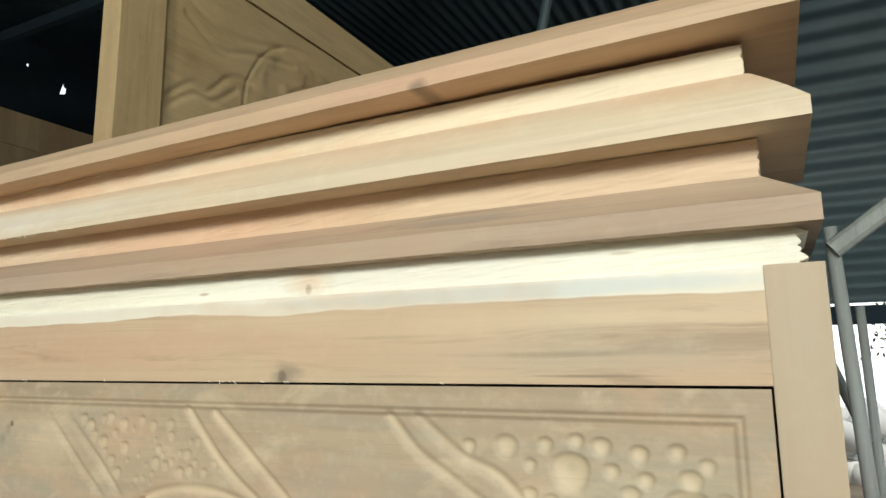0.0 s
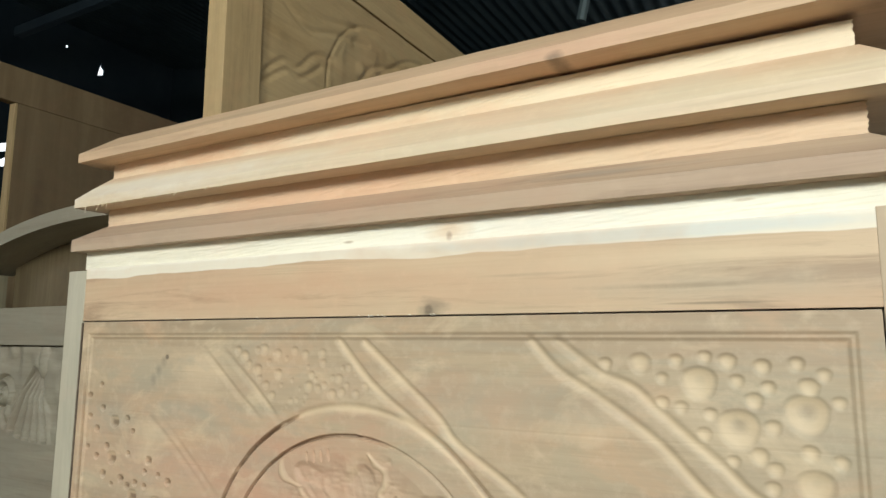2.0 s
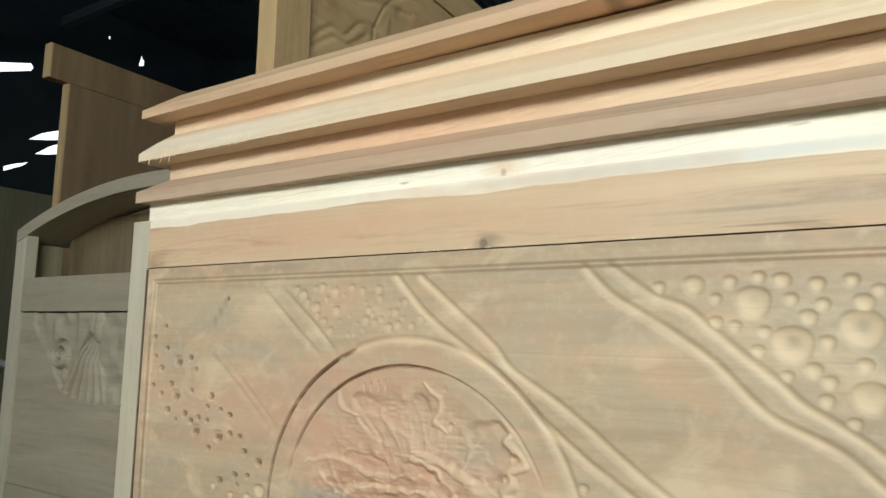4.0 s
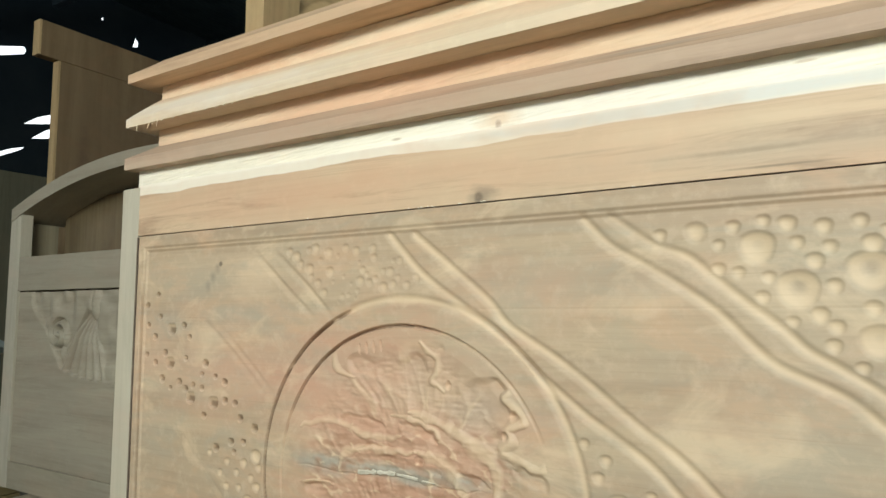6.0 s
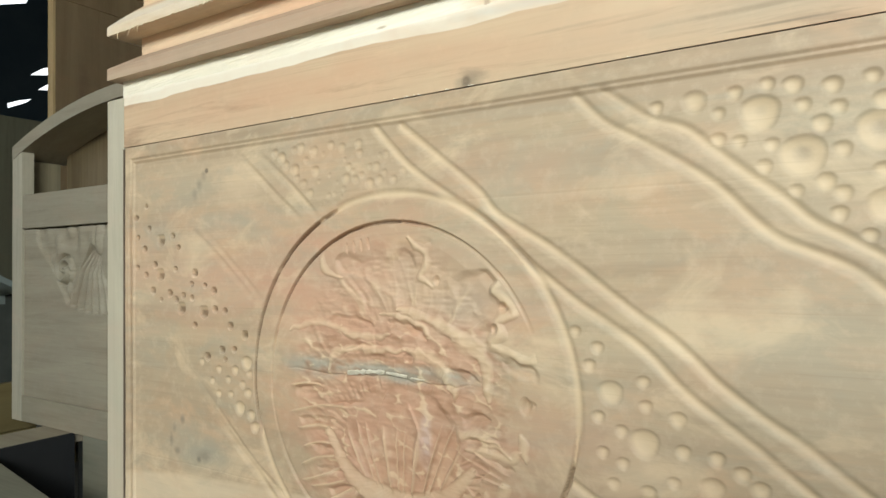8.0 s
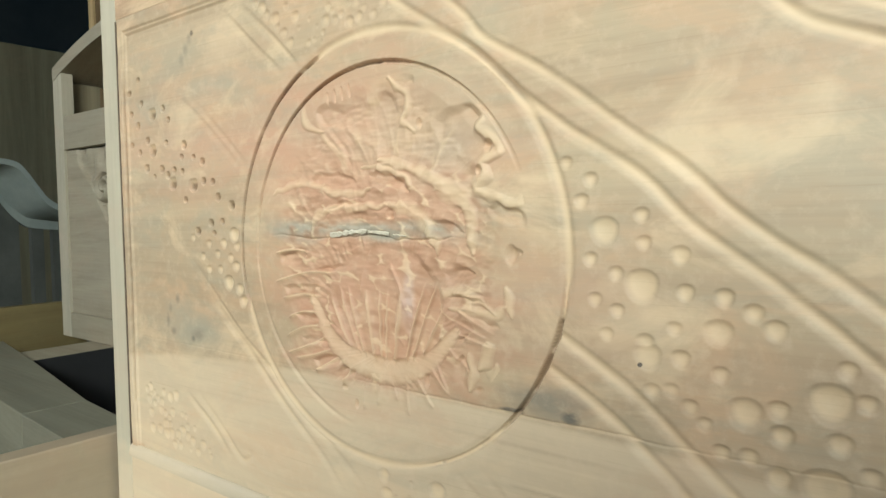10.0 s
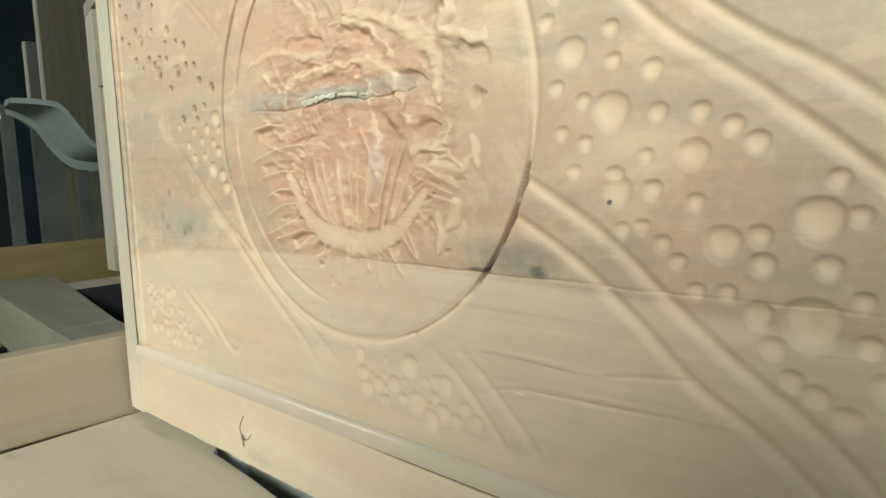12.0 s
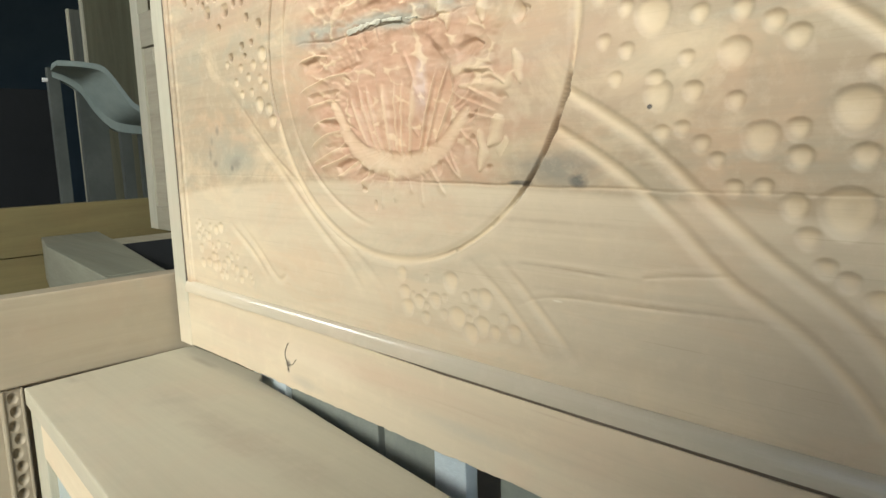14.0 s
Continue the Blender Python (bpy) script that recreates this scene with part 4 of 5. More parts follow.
    for depth, way, points in (*PETAL_FOLDS, *PETAL_ROOTS, *LEAVES_WEST, *LEAVES_EAST):
        hollow(points, depth * 0.00125, radians(way))
    # rounded petal edges, paler in colour
    for mm, points in (*RIDGES_HIGH, *RIDGES_LOW):
        s, at = beside_path(xw, zw, smooth_path(points, 8))
        w = (0.003 + mm * 0.0010) * (0.35 + 0.65 * np.sin(np.pi * np.clip(at, 0, 1))) * (0.55 + 0.9 * soft_noise(x, z, 0.016, 33))
        k = np.clip(1 - np.abs(s) / w, 0, 1)
        f += (0.0008 + 0.00024 * mm) * k * (2 - k) * (0.5 + 0.6 * strokes + 0.5 * patchy)
        crest = np.maximum(crest, 0.60 * np.clip(1.4 * k, 0, 1) * np.clip(1.2 - 0.8 * small, 0, 1))
    for points in (
        [(0.434, 1.158), (0.462, 1.163), (0.491, 1.160)], [(0.433, 1.124), (0.485, 1.137), (0.536, 1.139)], [(0.445, 1.105), (0.480, 1.112), (0.510, 1.110)],
        [(0.456, 1.083), (0.479, 1.091), (0.503, 1.092)], [(0.452, 1.060), (0.480, 1.073), (0.508, 1.078)], [(0.452, 1.040), (0.487, 1.052), (0.519, 1.066)],
        [(0.468, 1.036), (0.498, 1.043), (0.526, 1.052)], [(0.500, 1.025), (0.534, 1.043)], [(0.545, 1.016), (0.557, 1.036)],
    ):
        edge = lip(points[::-1], 0.0036, 0.0018, 0.009)
        f += edge
        crest = np.maximum(crest, 0.8 * np.clip(edge / 0.003, 0, 1) ** 2)
    rng = random.Random(4)
    for k in range(13):
        q = radians(-112 + 9.5 * k + rng.uniform(-3, 3))
        r0, r1 = 0.096 + rng.uniform(-0.004, 0.006), 0.120 + rng.uniform(0, 0.03)
        bow = q + rng.uniform(-0.10, 0.10)
        f += lip([(0.606 + r0 * math.cos(q), 1.125 + 0.92 * r0 * math.sin(q)), (0.606 + r1 * math.cos(bow), 1.125 + 0.92 * r1 * math.sin(bow))], 0.0022, 0.0018, 0.009)
    # short gouge strokes and pockets left by the tool
    for k in range(4):
        f -= 0.0030 * np.clip(1 - ((x - 0.529 - 0.011 * k) / 0.0022) ** 2 - ((z - 1.330 - 0.0018 * k) / 0.008) ** 2, 0, 1)
    for cx, cz, rx, rz in ((0.764, 1.165, 0.007, 0.010), (0.740, 1.264, 0.006, 0.007), (0.617, 1.203, 0.007, 0.006), (0.566, 0.996, 0.003, 0.006), (0.548, 1.012, 0.005, 0.003), (0.664, 1.036, 0.004, 0.008), (0.729, 1.036, 0.006, 0.004), (0.730, 1.242, 0.005, 0.006), (0.656, 1.292, 0.004, 0.006), (0.745, 1.296, 0.005, 0.008)):
        f -= 0.0040 * np.clip(1 - ((x - cx) / rx) ** 2 - ((z - cz) / rz) ** 2, 0, 1)
    # the pleated bud in its smooth cup
    u, v = (x - 0.606) / 0.082, (z - 1.108) / 0.066
    bud = np.clip(1 - np.hypot(u, v), 0, 1)
    fan = np.arctan2(x - 0.606, z - 0.965)
    pleat = scoop(fan * 8.5 + 0.30 * np.sin(fan * 17) + 0.5) ** 3
    low = np.clip((1.128 - z + 0.02 * warp) / 0.02, 0, 1)
    rise = np.clip(bud / 0.10, 0, 1)
    f = f * (1 - rise) + rise * (-0.0048 + 0.0026 * np.sqrt(bud) + low * (0.0056 * pleat - 0.0016) + 0.0008 * small + 0.0006 * grit)
    crest = crest * (1 - rise) + 0.55 * rise * low * np.clip((pleat - 0.35) / 0.3, 0, 1)
    for points in ([(0.631, 1.118), (0.625, 1.091), (0.632, 1.066)], [(0.644, 1.118), (0.645, 1.090), (0.633, 1.066)], [(0.588, 1.165), (0.578, 1.144), (0.571, 1.114)], [(0.616, 1.152), (0.628, 1.130), (0.638, 1.100)]):
        f += lip(points, 0.0026, 0.0018, 0.009)
    s, at = beside_path(x, z, smooth_path([(0.497, 1.106), (0.520, 1.070), (0.550, 1.048), (0.589, 1.040), (0.624, 1.039), (0.650, 1.047), (0.673, 1.060), (0.700, 1.088)], 8))
    w = np.clip(1 - (s / (0.006 + 0.008 * np.sin(np.pi * np.clip(at, 0, 1)))) ** 2, 0, 1)
    f = f * (1 - w**0.5) + (-0.0016 - 0.34 * np.clip(s + 0.004, -0.006, 0.014) + 0.0010 * small + 0.0012 * warp + 0.0003 * veins) * w**0.5
    crest = np.maximum(crest, 0.45 * w**0.5)
    # the crack, with torn edges
    line = z - 1.1815 - 0.0022 * np.sin(x * 46) - 0.003 * fine
    f -= 0.0030 * np.clip(1 - np.abs(line + 0.0035) / 0.0018, 0, 1) * np.clip((x - 0.425) / 0.05, 0, 1) * np.clip((0.712 - x) / 0.04, 0, 1)
    f -= 0.0014 * np.clip(1 - np.abs(line + 0.001) / 0.0075, 0, 1) * np.clip((x - 0.47) / 0.05, 0, 1) * np.clip((0.68 - x) / 0.05, 0, 1)
    crest = np.maximum(crest, 0.7 * worked * np.clip((small - 0.42) / 0.2, 0, 1) * np.clip((1.27 - z) / 0.05, 0.2, 1))
    fleck = worked * np.clip((1.275 - z) / 0.05, 0.15, 1) * np.clip(2.6 * (soft_noise(x * 0.45 + 0.006 * warp, z + 0.2 * x, 0.0065, 61) - 0.46), 0, 1) * (1 - crest)
    return f, crest, fleck


PRICKS = [(0.100, 1.387), (0.125, 1.404), (0.132, 1.369), (0.104, 1.356), (0.190, 1.356), (0.121, 1.338), (0.204, 1.339), (0.147, 1.314), (0.124, 1.298), (0.197, 1.307), (0.242, 1.301), (0.102, 1.310), (0.235, 1.285), (0.264, 1.283), (0.284, 1.276), (0.142, 1.274), (0.183, 1.271), (0.215, 1.268), (0.235, 1.265), (0.162, 1.261), (0.198, 1.262), (0.286, 1.250), (0.307, 1.248), (0.318, 1.228), (0.241, 1.226), (0.347, 1.217), (0.301, 1.194), (0.326, 1.196), (0.269, 1.183), (0.307, 1.181)]
LARGE_PRICKS = [(0.161, 1.351), (0.160, 1.299), (0.210, 1.250), (0.261, 1.246)]
SOFT_PRICKS = [(0.279, 1.149, 6), (0.293, 1.132, 6), (0.313, 1.153, 6), (0.318, 1.133, 6), (0.342, 1.149, 6), (0.350, 1.178, 10), (0.256, 1.174, 6), (0.356, 1.164, 6), (0.336, 1.116, 10), (0.359, 1.109, 8), (0.294, 1.166, 6), (0.366, 1.094, 8), (0.327, 1.167, 7), (0.353, 1.138, 7)]


def relief(x, z):
    wob = (soft_noise(x, z, 0.05, 3) - 0.5) * 0.0010 + (soft_noise(x * 0.3, z, 0.011, 31) - 0.5) * 0.00030
    edge = np.minimum(np.minimum(x - X0, X1 - x), Z1 - z)
    field = np.clip((edge - 0.020) / 0.007, 0, 1)
    h = -0.004 * field * field * (3 - 2 * field) + wob
    h += groove(np.abs(edge - 0.0205), 0.0032, 0.0018)
    r = np.hypot(x - CX, z - CZ)
    a = np.arctan2(z - CZ, x - CX)
    # the grooved paths of the landscape
    open_field = np.where(r > 0.231, 1.0, 0.0)
    tool = 0.82 + 0.36 * soft_noise(x, z, 0.022, 33)
    for p in (*HIGH_ROADS, *MIDDLE_ROADS, *LOW_ROADS):
        s, at = beside_path(x, z, smooth_path(p))
        h += cut(s - 0.001, 0.0075, 0.0095, 0.0023) * tool * np.where(r > 0.222, 1, 0)
    for p in BRANCHES:
        s, at = beside_path(x, z, smooth_path(p))
        h += cut(s - 0.001, 0.0065, 0.0085, 0.0017 if p[0][1] < 1.3 or p[0][1] > 1.4 else 0.0007) * tool * open_field * np.clip(np.minimum(at, 1 - at) * 3.2, 0, 1)
    # the stones: round hollows
    for group in (STONES_TOP, STONES_MID, STONES_LOW):
        for cx, cz, mm in group:
            h = dimple(h, x, z, cx, cz, mm * 0.00082, mm * 0.00082 * (0.34 if mm < 13 else 0.25))
    rng = random.Random(7)
    beds = [
        ((0.39, 1.462), (0.57, 1.455), (0.63, 1.41), (0.56, 1.395), (0.50, 1.383), (0.44, 1.415), 42, 3.5, 7.5),
        ((0.585, 0.925), (0.68, 0.935), (0.73, 0.915), (0.765, 0.88), (0.70, 0.875), (0.61, 0.885), 24, 4, 12),
        ((0.11, 0.95), (0.20, 0.95), (0.25, 0.91), (0.30, 0.875), (0.20, 0.872), (0.13, 0.885), 38, 4, 8),
    ]
    for *poly, count, small, large in beds:
        made = []
        for _ in range(count * 12):
            if len(made) >= count:
                break
            px = rng.uniform(min(p[0] for p in poly), max(p[0] for p in poly))
            pz = rng.uniform(min(p[1] for p in poly), max(p[1] for p in poly))
            rr = rng.uniform(small, large) * 0.001
            inside = False
            for (ax, az), (bx, bz) in zip(poly, poly[1:] + poly[:1]):
                if (az > pz) != (bz > pz) and px < (bx - ax) * (pz - az) / (bz - az) + ax:
                    inside = not inside
            if inside and math.hypot(px - CX, pz - CZ) > 0.236 and all(math.hypot(px - q[0], pz - q[1]) > 0.78 * (rr + q[2]) for q in made):
                made.append((px, pz, rr))
        for px, pz, rr in made:
            h = dimple(h, x, z, px, pz, rr * 1.1, rr * 0.30)
    # holes pricked with a chisel's corner, softer ones below them
    for px, pz in PRICKS:
        h = pit(h, x, z, px, pz, 0.0060 * rng.uniform(0.7, 1.2), 0.0125)
    for px, pz in LARGE_PRICKS:
        h = pit(h, x, z, px, pz, 0.0105, 0.0105)
    for px, pz, mm in SOFT_PRICKS:
        h = dimple(h, x, z, px, pz, mm * 0.0011, mm * 0.0004)
    # the ring: cut sharp on one side and worn soft on the other
    deg = np.degrees(a) % 360
    span = lambda lo, hi, soft=12: np.clip((deg - lo) / soft, 0, 1) * np.clip((hi - deg) / soft, 0, 1)
    sharp = np.maximum(np.maximum(span(108, 202), span(310, 357, 12)), 0.35 * span(278, 318))
    chip = 0.75 + 0.5 * soft_noise(deg * 0.02, r, 0.05, 5)
    dash = np.clip(2.2 * soft_noise(deg * 0.02, r * 0, 0.055, 6) + 0.10, 0.62, 1)
    out_side = np.where(np.cos(a - 0.9) > 0, 1.0, -1.0)
    h += cut((r - 0.2265) * out_side - 0.001, 0.0075, 0.0100, 0.0024) * (1 - sharp) + kerf(np.abs(r - 0.2265 + 0.0012 * (chip - 1)), np.where(deg > 250, 0.0028, 0.0033), np.where(deg > 250, 0.0085, 0.0100)) * sharp * chip * dash
    h += kerf(np.abs(r - 0.1945), 0.0026, 0.0090) * np.clip(span(20, 205, 90), 0, 1) * chip
    h += groove(np.abs(r - 0.1945), 0.0045, 0.0022) * span(195, 262, 20)
    inner, crest, fleck = r < 0.190, np.zeros(x.shape), np.zeros(x.shape)
    petals, crest[inner], fleck[inner] = flower(x[inner], z[inner])
    h[inner] += petals * np.clip((0.190 - r[inner]) / 0.006, 0, 1)
    # grain splits in the lowest board, each with a raised lip
    for p, mm in (([(0.755, 0.953), (0.805, 0.953), (0.850, 0.951)], 1.1), ([(0.757, 0.914), (0.785, 0.925), (0.816, 0.929), (0.875, 0.931), (0.930, 0.934), (0.985, 0.935)], 1.5), ([(0.878, 0.9535), (0.910, 0.959), (0.950, 0.963)], 1.2)):
        d, along = beside_path(x, z, smooth_path(p, 8))
        fade = np.clip(along * 8, 0, 1) * np.clip((1 - along) * 4, 0, 1)
        h += (groove(np.abs(d), 0.0024, 0.0005 * mm) - groove(np.abs(d - 0.004), 0.0035, 0.0002 * mm)) * fade * (0.3 + 1.2 * soft_noise(x, z, 0.018, 44))
    # joints between the panel's boards
    joint = np.abs(z - 1.0225 - 0.002 * np.sin(x * 5) - 0.0016 * (soft_noise(x, z * 0, 0.02, 47) - 0.5))
    h += groove(joint, 0.0018, 0.0016) * np.clip((x - 0.54) * 8, 0.12, 1) * np.clip((1.00 - x) * 6, 0.35, 1)
    h += kerf(np.abs(x - X0 - 0.0012), 0.0030, 0.0140)
    h += kerf(np.abs(x - X0 - 0.0175), 0.0032, 0.0130) * np.clip((z - 0.88) * 20, 0, 1) * np.clip((1.44 - z) * 20, 0, 1) * np.clip(1.7 * soft_noise(x * 0, z, 0.06, 41), 0, 1)
    h += groove(np.abs(z - 1.379), 0.0009, 0.0006) * np.where(x > 0.70, 1, 0)
    return h, crest, fleck


# ---------------------------------------------------------------- the headboard in front
def headboard():
    t = thing("headboard", "unfinished teak headboard with carved landscape panel and stepped cornice", "headboard")
    part("stile", box((0.022, 0, 0.7385), (0.0675, 0.036, 1.5810), 0.0015), M["stile"], t)
    part("stile", box((1.1304, 0, 0.7275), (1.1690, 0.036, 1.5845), 0.0008), M["stile_dull"], t)
    part("top_rail", box((0.0675, 0.0006, 1.5003), (1.1400, 0.035, 1.5835), 0.0006), M["rail"], t, "teak top rail with a cream sapwood edge")
    bm = box((0.0677, 0.0006, 0.7415), (1.1305, 0.035, 0.8274), 0.0008)
    for k in range(1, 160):
        bmesh.ops.bisect_plane(bm, geom=bm.verts[:] + bm.edges[:] + bm.faces[:], plane_co=(0.0677 + 1.0628 * k / 160, 0, 0), plane_no=(1, 0, 0))
    for v in bm.verts:
        if v.co.z > 0.82:
            v.co.z += 0.0062 * min(1, max(0, (0.66 - v.co.x) / 0.30)) + 0.0004 * noise.noise((v.co.x * 34, 0, 7.7))
        elif v.co.z < 0.75:
            v.co.z += 0.0016 * (noise.noise((v.co.x * 90, v.co.y * 8, 0.3)) + 0.8 * noise.noise((v.co.x * 21, 0, 4.1))) * min(1, (v.co.x - 0.0677) * 9)
    sill = part("bottom_rail", bm, M["sill"], t)
    # a bark crack curls across the rail
    for path, thick in (([(0.371, 0.804), (0.364, 0.795), (0.3605, 0.784), (0.3655, 0.774), (0.366, 0.765)], 0.0006), ([(0.366, 0.772), (0.378, 0.7755), (0.387, 0.784)], 0.00045)):
        line = smooth_path(path, 5)
        left, right = [], []
        for k, (x, z) in enumerate(line):
            ax, az = line[min(k + 1, len(line) - 1)] - line[max(k - 1, 0)]
            wide = thick * (0.45 + 0.9 * abs(math.sin(k * 1.3))) / math.hypot(ax, az)
            left.append((x - az * wide, z + ax * wide))
            right.append((x + az * wide, z - ax * wide))
        part("bark_crack", prism([*left, *right[::-1]], 0.0001, 0.0020, "y"), M["gap"], sill, "dark bark crack in the wood")
    # solid dark strips stand in for the shade inside two open joints
    part("seam", box((0.0690, 0.0020, 0.8272), (1.1300, 0.0110, 0.8338), 0), M["joint"], t, "solid dark strip for the shade in the joint under the ledge")
    part("seam", box((0.0676, -0.0010, 0.8400), (0.0702, 0.0110, 1.4975), 0), M["joint"], t, "solid dark strip for the shade in the joint beside the stile")
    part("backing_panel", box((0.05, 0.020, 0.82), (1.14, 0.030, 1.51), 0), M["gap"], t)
    xs = np.concatenate([np.linspace(X0, 0.40, 400, endpoint=False), np.linspace(0.40, 0.79, 470, endpoint=False), np.linspace(0.79, X1, 290)])
    zs = np.concatenate([np.linspace(Z0, 0.975, 170, endpoint=False), np.linspace(0.975, 1.355, 460, endpoint=False), np.linspace(1.355, Z1, 130)])
    carving, ridge, flecks = relief(*np.meshgrid(xs, zs, indexing="ij"))
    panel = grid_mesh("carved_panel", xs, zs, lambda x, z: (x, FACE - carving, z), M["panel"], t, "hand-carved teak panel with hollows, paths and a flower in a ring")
    # hollows are paler than the sanded face: fresh wood, with caught light painted in
    depth = np.empty(len(panel.data.vertices) * 3)
    panel.data.vertices.foreach_get("co", depth)
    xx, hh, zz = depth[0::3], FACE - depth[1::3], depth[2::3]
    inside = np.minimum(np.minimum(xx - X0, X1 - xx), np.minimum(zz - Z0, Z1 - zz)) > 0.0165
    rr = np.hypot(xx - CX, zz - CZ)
    fresh_lit = np.clip((-hh - 0.0049) / 0.0014, 0, 1) * np.clip((0.0088 + hh) / 0.0012, 0, 1) * inside * np.clip((rr - 0.200) / 0.012, 0, 1)
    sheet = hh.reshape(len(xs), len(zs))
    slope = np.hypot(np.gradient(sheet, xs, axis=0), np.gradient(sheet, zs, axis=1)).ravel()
    fresh_lit *= np.clip(2.2 - 1.8 * slope, 0, 1)
    # the deepest cuts are darkened in colour for the shade inside them
    deep_shade = np.clip((-hh - 0.0082) / 0.0016, 0, 1) * inside * np.clip((rr - 0.186) / 0.004, 0, 1)
    panel.data.attributes.new("deep_shade", "FLOAT", "POINT").data.foreach_set("value", deep_shade.astype(np.float32))
    panel.data.attributes.new("crest_tone", "FLOAT", "POINT").data.foreach_set("value", ridge.ravel().astype(np.float32))
    panel.data.attributes.new("fleck", "FLOAT", "POINT").data.foreach_set("value", flecks.ravel().astype(np.float32))
    panel.data.attributes.new("fresh_lit", "FLOAT", "POINT").data.foreach_set("value", fresh_lit.astype(np.float32))
    # the ledge along the panel's foot, rounded and dusty
    arc = [(0.002 - 0.0080 * math.sin(k / 8 * math.pi / 2), 0.8340 + 0.0180 * math.cos(k / 8 * math.pi / 2)) for k in range(9)]
    ledge = prism([(0.012, 0.852), *arc, (0.012, 0.8340)], X0 + 0.001, X1 - 0.001, "x")
    part("ledge_moulding", ledge, M["ledge"], t, "smooth dusty rounded ledge moulding")
    # dried filler left in the crack across the flower, broken into flakes
    bm = bmesh.new()
    rng = random.Random(3)
    for lo, hi, tall in ((0.528, 0.556, 0.0070), (0.5565, 0.584, 0.0060), (0.586, 0.616, 0.0052), (0.622, 0.640, 0.0030)):
        cols = []
        for k in range(7):
            x = lo + (hi - lo) * k / 6 + rng.uniform(-0.0004, 0.0004)
            mid = 1.1815 + 0.0022 * math.sin(x * 46) + 0.0008
            half = tall * 0.5 * rng.uniform(0.45, 1.1)
            cols.append([bm.verts.new((x, 0.0040 - q * 0.0014 * rng.uniform(0.2, 1.3), mid + half * w)) for w, q in ((-1, 0), (-0.55, 1), (0.5, 1), (1, 0))])
        for p, q in zip(cols[:-1], cols[1:]):
            for k in range(3):
                bm.faces.new((p[k], q[k], q[k + 1], p[k + 1]))
    part("filler", bm, M["putty"], panel, "pale dried wood filler in a crack")

    def plate(zl, zr, lift, rise, inset, mat, name="cornice_plate", label="", swell=0.0):
        bm = bmesh.new()
        rows = []
        slope = [(lift + (rise - lift) * k / 6 + swell * math.sin(k / 6 * math.pi), inset * k / 6 - swell * math.sin(k / 6 * math.pi)) for k in range(7)] if swell else [(lift, 0), (rise, inset)]
        for dz, i in ((0, 0), *slope):
            xl, xr, yf, yb = 0.028 + i, 1.1705 - i, -0.004 + i, 0.205
            rows.append([bm.verts.new((x, y, (zl if x < 0.6 else zr) + dz)) for x, y in ((xl, yf), (xr, yf), (xr, yb), (xl, yb))])
        for a, b in zip(rows[:-1], rows[1:]):
            for k in range(4):
                bm.faces.new((a[k], a[(k + 1) % 4], b[(k + 1) % 4], b[k]))
        bm.faces.new(rows[0][::-1])
        bm.faces.new(rows[-1])
        bmesh.ops.bevel(bm, geom=[e for e in bm.edges if e.is_boundary or e.calc_face_angle() > 0.5], offset=0.0012, segments=2, affect="EDGES", profile=0.6)
        # planed by hand: the edges waver a little
        for k in range(1, 48):
            bmesh.ops.bisect_plane(bm, geom=bm.verts[:] + bm.edges[:] + bm.faces[:], plane_co=(0.03 + 1.14 * k / 48, 0, 0), plane_no=(1, 0, 0))
        for v in bm.verts:
            a = v.co.x * 31 + zl * 70
            v.co.z += 0.00012 * math.sin(a) + 0.00010 * math.sin(a * 2.7 + 1)
            v.co.y += 0.00012 * math.sin(a * 1.6 + 2) + 0.00010 * math.sin(a * 3.9)
        return part(name, bm, mat, t, label)

    def strip(x0, x1, y, z0, z1, mat, torn=0.0012):
        """A set-back strip with a saw-torn end."""
        rng = random.Random(int(z0 * 1000))
        bm = bmesh.new()
        n = 60
        xs = [x0 + (x1 - x0) * k / n for k in range(n + 1)]
        zz = [z0 + (z1 - z0) * q / 12 for q in range(13)]
        front = []
        for k, x in enumerate(xs):
            out = torn if k == n else 0.0006
            front.append([bm.verts.new((x + rng.uniform(-out, out), y + rng.uniform(-0.0004, 0.0004), z)) for z in zz])
        for a, b in zip(front[:-1], front[1:]):
            for j in range(12):
                bm.faces.new((a[j], b[j], b[j + 1], a[j + 1]))
        ext = bmesh.ops.extrude_face_region(bm, geom=bm.faces[:])
        bmesh.ops.translate(bm, vec=(0, 0.105 - y, 0), verts=[v for v in ext["geom"] if isinstance(v, bmesh.types.BMVert)])
        bmesh.ops.recalc_face_normals(bm, faces=bm.faces[:])
        return part("cornice_strip", bm, mat, t)

    tagged(strip(0.042, 1.158, 0.015, 1.5845, 1.613, M["sap_white"], 0.005), "creamy white sapwood strip with torn ends")
    plate(1.6130, 1.6125, 0.019, 0.044, 0.036, M["plate_grey"], label="greyish bevelled cornice plate")
    strip(0.064, 1.134, 0.034, 1.656, 1.687, M["sap_warm"])
    middle = plate(1.6855, 1.6880, 0.014, 0.053, 0.038, M["sap"], label="cream bevelled cornice plate with torn lower edge", swell=0.0006)
    strip(0.066, 1.129, 0.036, 1.737, 1.767, M["sap_strip"])
    plate(1.7625, 1.7740, 0.015, 0.049, 0.042, M["plate"], label="honey-coloured bevelled top plate of the cornice")
    # torn fibres on the lower edge of the middle plate
    rng = random.Random(8)
    for k in range(34):
        x = 0.034 + 0.34 * rng.random()
        long = 0.011 if k in (0, 9, 21) else rng.uniform(0.001, 0.0045)
